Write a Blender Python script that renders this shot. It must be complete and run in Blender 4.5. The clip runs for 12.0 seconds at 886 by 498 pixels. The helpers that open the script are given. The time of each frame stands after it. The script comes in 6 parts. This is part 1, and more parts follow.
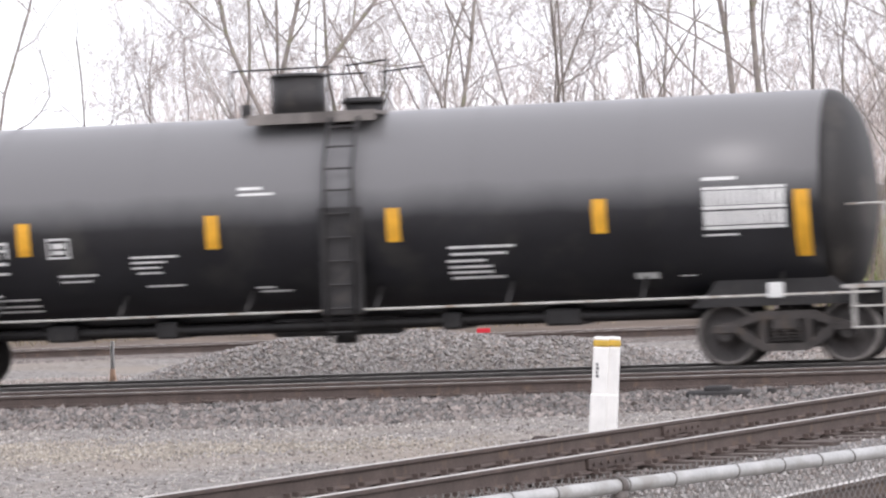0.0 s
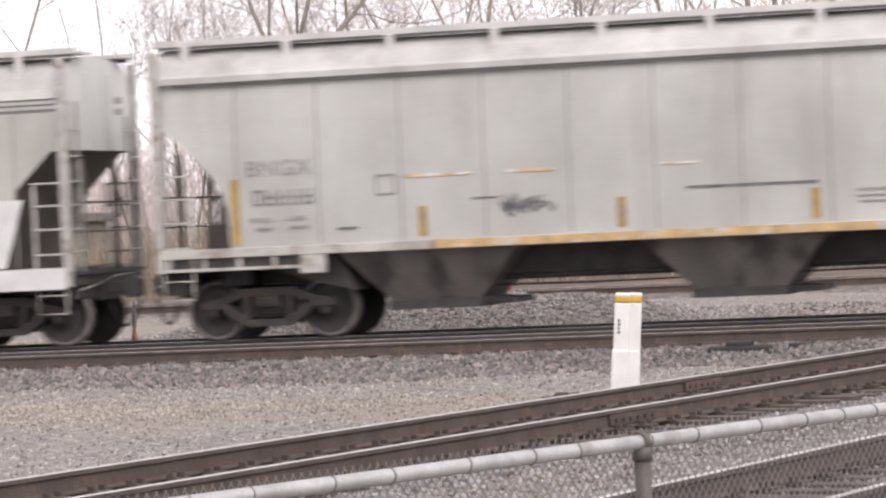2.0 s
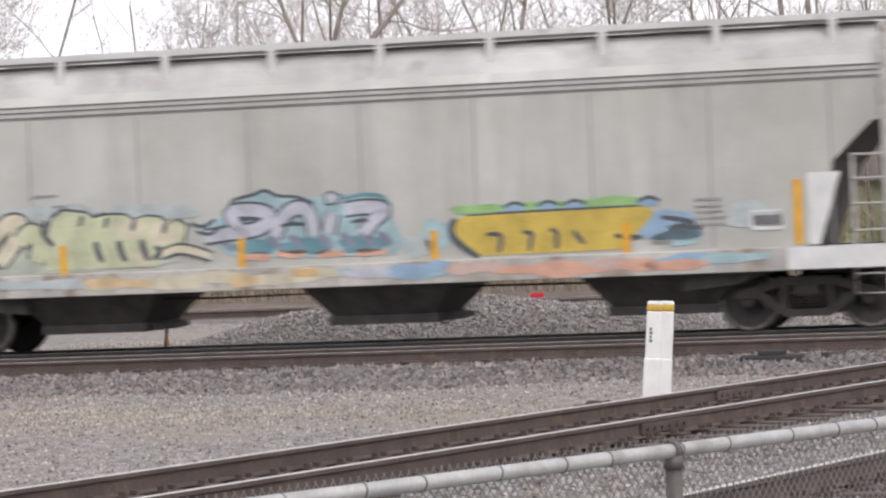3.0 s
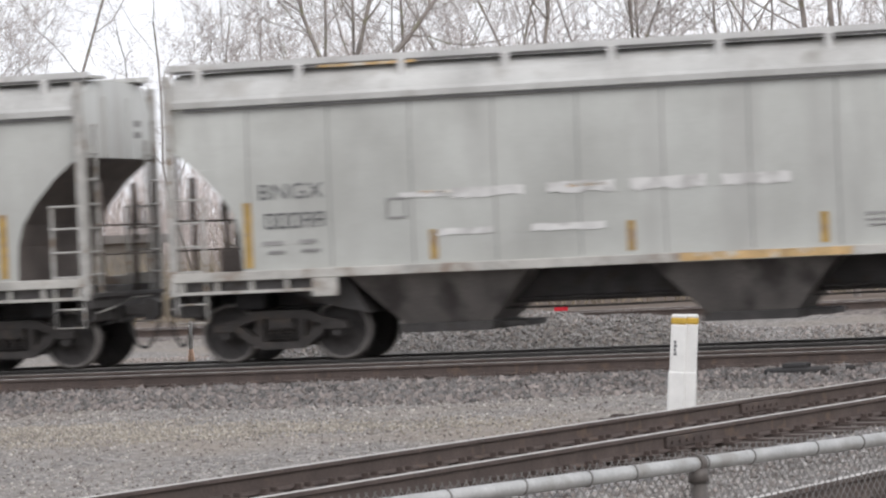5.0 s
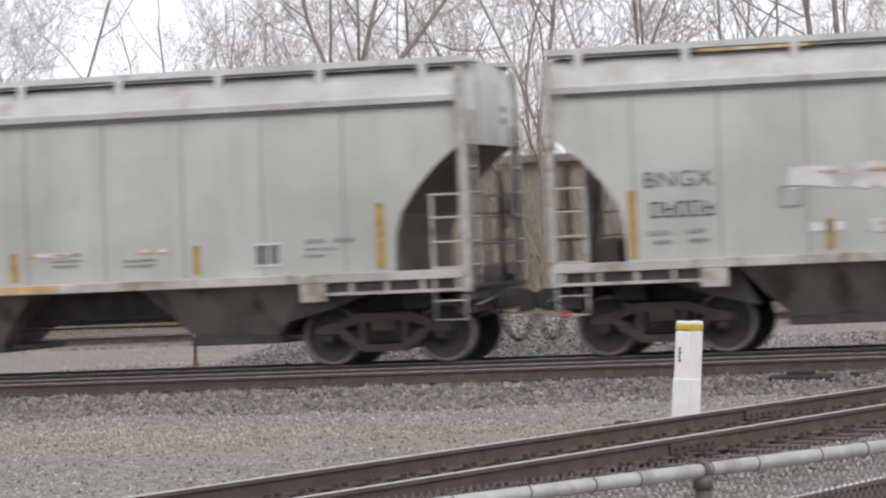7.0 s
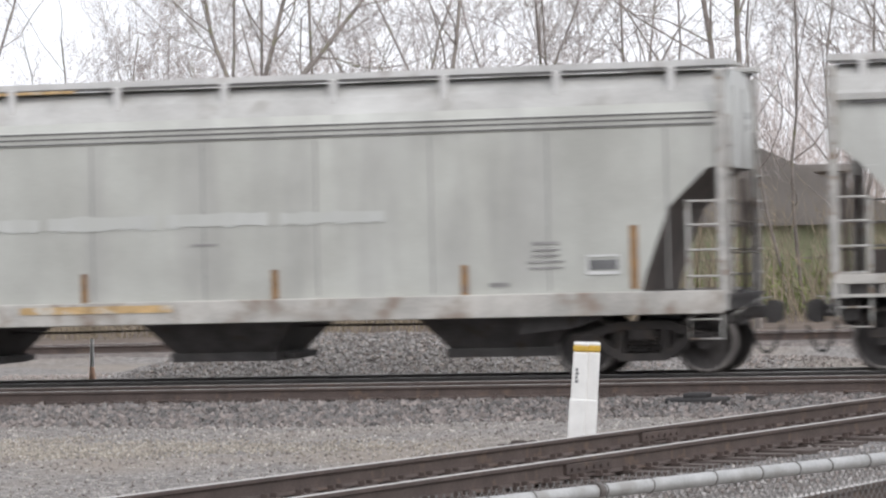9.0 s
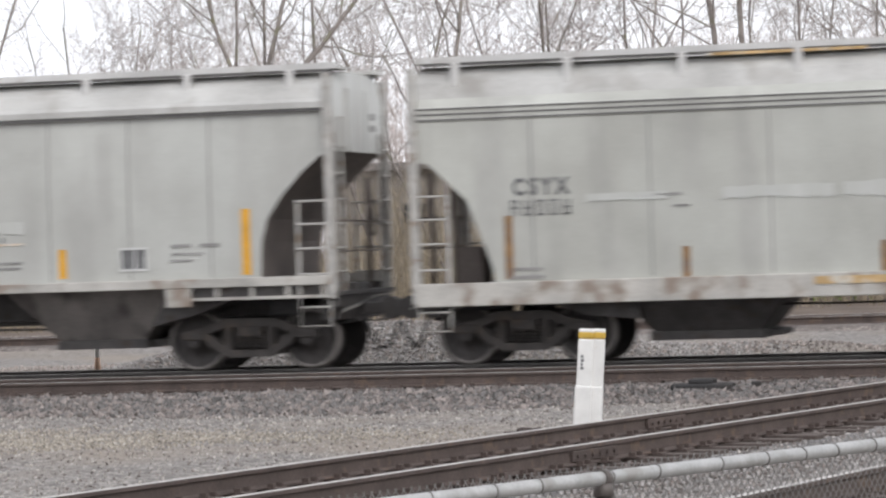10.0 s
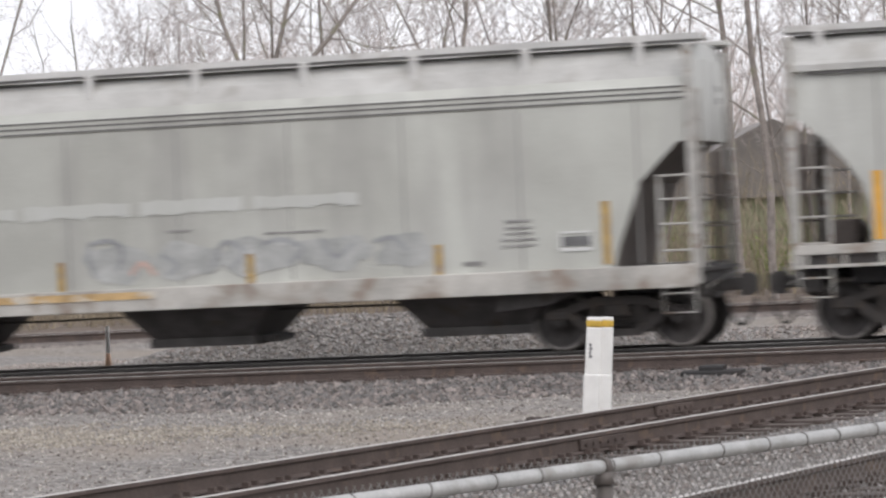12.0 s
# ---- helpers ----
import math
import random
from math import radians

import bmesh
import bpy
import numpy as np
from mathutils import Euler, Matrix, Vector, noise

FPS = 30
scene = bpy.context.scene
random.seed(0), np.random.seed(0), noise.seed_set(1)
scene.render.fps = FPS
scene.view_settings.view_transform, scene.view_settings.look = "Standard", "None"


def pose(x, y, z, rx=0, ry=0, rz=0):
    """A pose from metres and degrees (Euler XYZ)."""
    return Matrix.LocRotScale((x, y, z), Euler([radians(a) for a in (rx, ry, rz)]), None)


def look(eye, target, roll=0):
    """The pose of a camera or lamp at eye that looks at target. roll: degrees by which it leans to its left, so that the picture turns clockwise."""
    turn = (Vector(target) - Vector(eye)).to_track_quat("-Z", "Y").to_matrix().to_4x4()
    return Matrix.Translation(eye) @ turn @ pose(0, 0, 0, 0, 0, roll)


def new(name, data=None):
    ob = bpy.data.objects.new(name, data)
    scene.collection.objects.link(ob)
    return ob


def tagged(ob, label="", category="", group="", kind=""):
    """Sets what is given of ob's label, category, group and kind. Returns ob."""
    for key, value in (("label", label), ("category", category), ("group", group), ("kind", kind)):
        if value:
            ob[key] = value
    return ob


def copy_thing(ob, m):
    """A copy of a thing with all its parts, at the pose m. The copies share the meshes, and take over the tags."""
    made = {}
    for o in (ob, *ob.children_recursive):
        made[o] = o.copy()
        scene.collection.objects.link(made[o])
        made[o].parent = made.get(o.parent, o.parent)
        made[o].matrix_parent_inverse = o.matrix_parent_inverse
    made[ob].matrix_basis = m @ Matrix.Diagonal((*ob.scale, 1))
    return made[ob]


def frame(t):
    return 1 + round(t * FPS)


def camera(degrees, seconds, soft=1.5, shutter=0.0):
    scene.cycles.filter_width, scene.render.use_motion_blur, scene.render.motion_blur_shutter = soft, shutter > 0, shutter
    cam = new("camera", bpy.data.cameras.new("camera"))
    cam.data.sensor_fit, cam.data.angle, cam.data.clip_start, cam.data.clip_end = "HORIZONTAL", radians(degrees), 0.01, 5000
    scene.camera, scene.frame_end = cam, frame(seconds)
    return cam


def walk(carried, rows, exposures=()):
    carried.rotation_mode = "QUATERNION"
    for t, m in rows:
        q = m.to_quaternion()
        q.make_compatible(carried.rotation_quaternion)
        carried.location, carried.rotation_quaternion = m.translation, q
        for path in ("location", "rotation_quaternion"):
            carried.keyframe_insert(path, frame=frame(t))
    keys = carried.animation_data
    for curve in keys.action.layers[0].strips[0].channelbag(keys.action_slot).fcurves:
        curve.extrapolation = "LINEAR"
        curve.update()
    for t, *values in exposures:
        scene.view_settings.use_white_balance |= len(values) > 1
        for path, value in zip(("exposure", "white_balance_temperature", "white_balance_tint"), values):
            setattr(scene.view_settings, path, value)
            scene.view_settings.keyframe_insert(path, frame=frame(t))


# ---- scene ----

# ---------------- camera ----------------
cam = camera(15.0, 12.0, soft=2.3, shutter=0.3)
EYE_Y, EYE_Z = 0.0, 1.75
# seconds, pitch, roll, yaw, sideways
TURNS = [
    (0.0, 0.136, 2.27, -1.396, 0), (0.5, 0.186, 2.30, -1.302, 0), (1.0, -0.10, 2.62, -1.552, 0), (1.5, -0.382, 2.51, -1.671, 0),
    (2.0, -0.577, 2.64, -1.04, 0), (2.5, -0.624, 2.468, -0.393, 0), (3.0, -0.426, 2.37, -0.488, 0), (3.5, -0.213, 2.42, -0.326, 0),
    (5.5, -0.160, 2.58, -0.050, 0), (6.0, -0.134, 2.393, -0.050, 0), (6.5, -0.091, 2.5, 0.0, 0), (7.0, -0.063, 2.47, -0.002, 0),
    (8.8, 0.122, 1.40, -1.765, 0), (9.0, 0.178, 1.40, -1.715, 0), (9.5, 0.312, 1.333, -1.511, 0), (10.0, -0.025, 1.85, -1.640, 0),
    (10.5, -0.052, 2.95, -1.895, 0.035), (10.6, 0.0, 3.0, -3.28, 0.065), (10.7, 0.062, 2.98, -3.974, 0.085), (10.8, 0.046, 2.52, -4.277, 0.09),
    (10.9, -0.033, 2.66, -3.702, 0.09), (11.0, -0.129, 2.72, -3.119, 0.09), (11.5, -0.334, 2.72, -2.312, 0.085), (12.0, -0.18, 2.76, -1.417, 0.07)]
walk(cam, [(t, pose(x, EYE_Y, EYE_Z, 90 + p, r, y)) for t, p, r, y, x in TURNS],
     exposures=[(0.0, 0.50, 6300, 16), (0.5, 0.56, 6400, 17), (1.0, 0.70, 6550, 18), (1.5, 0.66, 6700, 19), (2.0, 0.42, 6650, 19), (2.5, 0.30, 6550, 18), (3.3, 0.18, 6400, 14), (5.5, 0.04, 6320, 12),
                (7.0, 0.02, 6320, 12), (8.8, 0.14, 6260, 12), (9.5, 0.17, 6260, 12), (10.5, 0.08, 6380, 12), (12.0, 0.04, 6380, 13)])

# ---------------- sky and sun ----------------
world = bpy.data.worlds.new("overcast_sky")
scene.world = world
world.use_nodes = True
wn, wl = world.node_tree.nodes, world.node_tree.links
wn.clear()
w_out, w_bg = wn.new("ShaderNodeOutputWorld"), wn.new("ShaderNodeBackground")
w_sky = wn.new("ShaderNodeTexSky")
w_sky.sky_type, w_sky.sun_disc, w_sky.sun_elevation, w_sky.sun_rotation = "NISHITA", False, radians(41), radians(149)
w_sky.dust_density = 4.0
w_co, w_map, w_noise, w_ramp = wn.new("ShaderNodeTexCoord"), wn.new("ShaderNodeMapping"), wn.new("ShaderNodeTexNoise"), wn.new("ShaderNodeValToRGB")
w_map.inputs["Scale"].default_value = (3, 3, 9)
w_noise.inputs["Scale"].default_value, w_noise.inputs["Detail"].default_value = 1.6, 5
w_ramp.color_ramp.elements[0].position, w_ramp.color_ramp.elements[0].color = 0.3, (9.6, 9.75, 10.0, 1)
w_ramp.color_ramp.elements[1].position, w_ramp.color_ramp.elements[1].color = 0.7, (12.4, 12.5, 12.7, 1)
w_mix = wn.new("ShaderNodeMixRGB")
w_mix.inputs[0].default_value = 0.93
wl.new(w_co.outputs["Generated"], w_map.inputs["Vector"])
wl.new(w_map.outputs[0], w_noise.inputs["Vector"])
wl.new(w_noise.outputs["Fac"], w_ramp.inputs[0])
wl.new(w_sky.outputs[0], w_mix.inputs[1])
wl.new(w_ramp.outputs[0], w_mix.inputs[2])
wl.new(w_mix.outputs[0], w_bg.inputs["Color"])
w_bg.inputs["Strength"].default_value = 0.1
wl.new(w_bg.outputs[0], w_out.inputs[0])
sun_data = bpy.data.lights.new("sun", "SUN")
sun_data.energy, sun_data.angle, sun_data.color = 0.8, radians(25), (1.0, 0.97, 0.93)
sun = new("sun", sun_data)
sun.matrix_world = look((30, -20, 50), (0, 30, 0))


# ---------------- materials ----------------
def material(name, color, rough=0.6, metal=0.0, vary=0.25, scale=3.0, fine=40.0, bump=0.15, spots=None, streak=False, islands=False, coat=0.0, grime=0.0):
    """A procedural surface: base colour, broad blotches, fine grain and relief, and a second colour in worn spots."""
    m = bpy.data.materials.new(name)
    m.use_nodes = True
    n, l = m.node_tree.nodes, m.node_tree.links
    b = n["Principled BSDF"]
    co, mp = n.new("ShaderNodeTexCoord"), n.new("ShaderNodeMapping")
    l.new(co.outputs["Object"], mp.inputs["Vector"])
    if streak:
        mp.inputs["Scale"].default_value = (1.0, 1.0, 0.12)
    big, small = n.new("ShaderNodeTexNoise"), n.new("ShaderNodeTexNoise")
    big.inputs["Scale"].default_value, big.inputs["Detail"].default_value = scale, 6
    small.inputs["Scale"].default_value, small.inputs["Detail"].default_value = fine, 4
    l.new(mp.outputs[0], big.inputs["Vector"])
    l.new(co.outputs["Object"], small.inputs["Vector"])
    r = n.new("ShaderNodeValToRGB")
    lo, hi = 1 - vary, 1 + vary * 0.6
    r.color_ramp.elements[0].position, r.color_ramp.elements[1].position = 0.32, 0.68
    r.color_ramp.elements[0].color = (*[c * lo for c in color], 1)
    r.color_ramp.elements[1].color = (*[min(1, c * hi) for c in color], 1)
    l.new(big.outputs["Fac"], r.inputs[0])
    grain = n.new("ShaderNodeMixRGB")
    grain.blend_type, grain.inputs[0].default_value = "OVERLAY", 0.35 * min(1, vary * 3)
    l.new(r.outputs[0], grain.inputs[1])
    l.new(small.outputs["Fac"], grain.inputs[2])
    last = grain.outputs[0]
    if spots:
        sc, amount = spots[3], spots[4]
        sn, sr, sm = n.new("ShaderNodeTexNoise"), n.new("ShaderNodeValToRGB"), n.new("ShaderNodeMixRGB")
        sn.inputs["Scale"].default_value, sn.inputs["Detail"].default_value = sc, 8
        l.new(mp.outputs[0], sn.inputs["Vector"])
        sr.color_ramp.elements[0].position, sr.color_ramp.elements[1].position = 1 - amount - 0.08, 1 - amount + 0.06
        l.new(sn.outputs["Fac"], sr.inputs[0])
        l.new(sr.outputs[0], sm.inputs[0])
        l.new(last, sm.inputs[1])
        sm.inputs[2].default_value = (*spots[:3], 1)
        last = sm.outputs[0]
    if grime:
        gn, gr, gm = n.new("ShaderNodeTexNoise"), n.new("ShaderNodeValToRGB"), n.new("ShaderNodeMixRGB")
        info, shift = n.new("ShaderNodeObjectInfo"), n.new("ShaderNodeVectorMath")
        shift.operation = "MULTIPLY_ADD"
        shift.inputs[1].default_value = (40, 40, 40)
        l.new(info.outputs["Random"], shift.inputs[0])
        l.new(co.outputs["Object"], shift.inputs[2])
        gn.inputs["Scale"].default_value, gn.inputs["Detail"].default_value, gn.inputs["Roughness"].default_value = 0.55, 7, 0.6
        l.new(shift.outputs[0], gn.inputs["Vector"])
        gr.color_ramp.elements[0].position, gr.color_ramp.elements[1].position = 0.36, 0.64
        gr.color_ramp.elements[0].color = (1 - grime, 1 - grime * 1.06, 1 - grime * 1.15, 1)
        gr.color_ramp.elements[1].color = (1.06, 1.06, 1.05, 1)
        l.new(gn.outputs["Fac"], gr.inputs[0])
        gm.blend_type, gm.inputs[0].default_value = "MULTIPLY", 1.0
        l.new(last, gm.inputs[1])
        l.new(gr.outputs[0], gm.inputs[2])
        last = gm.outputs[0]
    if islands:
        g, hs, mr = n.new("ShaderNodeNewGeometry"), n.new("ShaderNodeHueSaturation"), n.new("ShaderNodeMapRange")
        mr.inputs["To Min"].default_value, mr.inputs["To Max"].default_value = 0.68, 1.38
        l.new(g.outputs["Random Per Island"], mr.inputs["Value"])
        l.new(mr.outputs[0], hs.inputs["Value"])
        l.new(last, hs.inputs["Color"])
        last = hs.outputs[0]
    l.new(last, b.inputs["Base Color"])
    rr = n.new("ShaderNodeMapRange")
    rr.inputs["To Min"].default_value, rr.inputs["To Max"].default_value = max(0.05, rough - 0.12), min(1, rough + 0.12)
    l.new(big.outputs["Fac"], rr.inputs["Value"])
    l.new(rr.outputs[0], b.inputs["Roughness"])
    b.inputs["Metallic"].default_value = metal
    b.inputs["Coat Weight"].default_value = coat
    if bump:
        bp = n.new("ShaderNodeBump")
        bp.inputs["Strength"].default_value, bp.inputs["Distance"].default_value = bump, 0.02
        l.new(small.outputs["Fac"], bp.inputs["Height"])
        l.new(bp.outputs[0], b.inputs["Normal"])
    return m


def stone_material(name, dark, light, cell, bump=0.6, dirt=None):
    """Loose stones: cells of many greys with dark gaps, and dirt between in patches."""
    m = bpy.data.materials.new(name)
    m.use_nodes = True
    n, l = m.node_tree.nodes, m.node_tree.links
    b = n["Principled BSDF"]
    co, v, v2, r = n.new("ShaderNodeTexCoord"), n.new("ShaderNodeTexVoronoi"), n.new("ShaderNodeTexVoronoi"), n.new("ShaderNodeValToRGB")
    v.inputs["Scale"].default_value = v2.inputs["Scale"].default_value = 1 / cell
    v2.feature = "DISTANCE_TO_EDGE"
    l.new(co.outputs["Object"], v.inputs["Vector"])
    l.new(co.outputs["Object"], v2.inputs["Vector"])
    sep = n.new("ShaderNodeSeparateColor")
    l.new(v.outputs["Color"], sep.inputs[0])
    r.color_ramp.elements[0].color, r.color_ramp.elements[1].color = (*dark, 1), (*light, 1)
    l.new(sep.outputs[0], r.inputs[0])
    er, em = n.new("ShaderNodeMapRange"), n.new("ShaderNodeMixRGB")
    er.inputs["From Max"].default_value, er.inputs["To Min"].default_value = 0.14, 0.5
    l.new(v2.outputs["Distance"], er.inputs["Value"])
    em.blend_type, em.inputs[0].default_value = "MULTIPLY", 1.0
    l.new(r.outputs[0], em.inputs[1])
    l.new(er.outputs[0], em.inputs[2])
    last = em.outputs[0]
    if dirt:
        nn, nr, nm = n.new("ShaderNodeTexNoise"), n.new("ShaderNodeValToRGB"), n.new("ShaderNodeMixRGB")
        nn.inputs["Scale"].default_value, nn.inputs["Detail"].default_value = dirt[3], 7
        nr.color_ramp.elements[0].position, nr.color_ramp.elements[1].position = 0.46, 0.66
        nr.color_ramp.elements[1].color = (0.7, 0.7, 0.7, 1)
        l.new(co.outputs["Object"], nn.inputs["Vector"])
        l.new(nn.outputs["Fac"], nr.inputs[0])
        l.new(nr.outputs[0], nm.inputs[0])
        l.new(last, nm.inputs[1])
        nm.inputs[2].default_value = (*dirt[:3], 1)
        last = nm.outputs[0]
    l.new(last, b.inputs["Base Color"])
    b.inputs["Roughness"].default_value = 0.9
    bp = n.new("ShaderNodeBump")
    bp.inputs["Strength"].default_value, bp.inputs["Distance"].default_value = bump, 0.03
    l.new(v2.outputs["Distance"], bp.inputs["Height"])
    l.new(bp.outputs[0], b.inputs["Normal"])
    return m


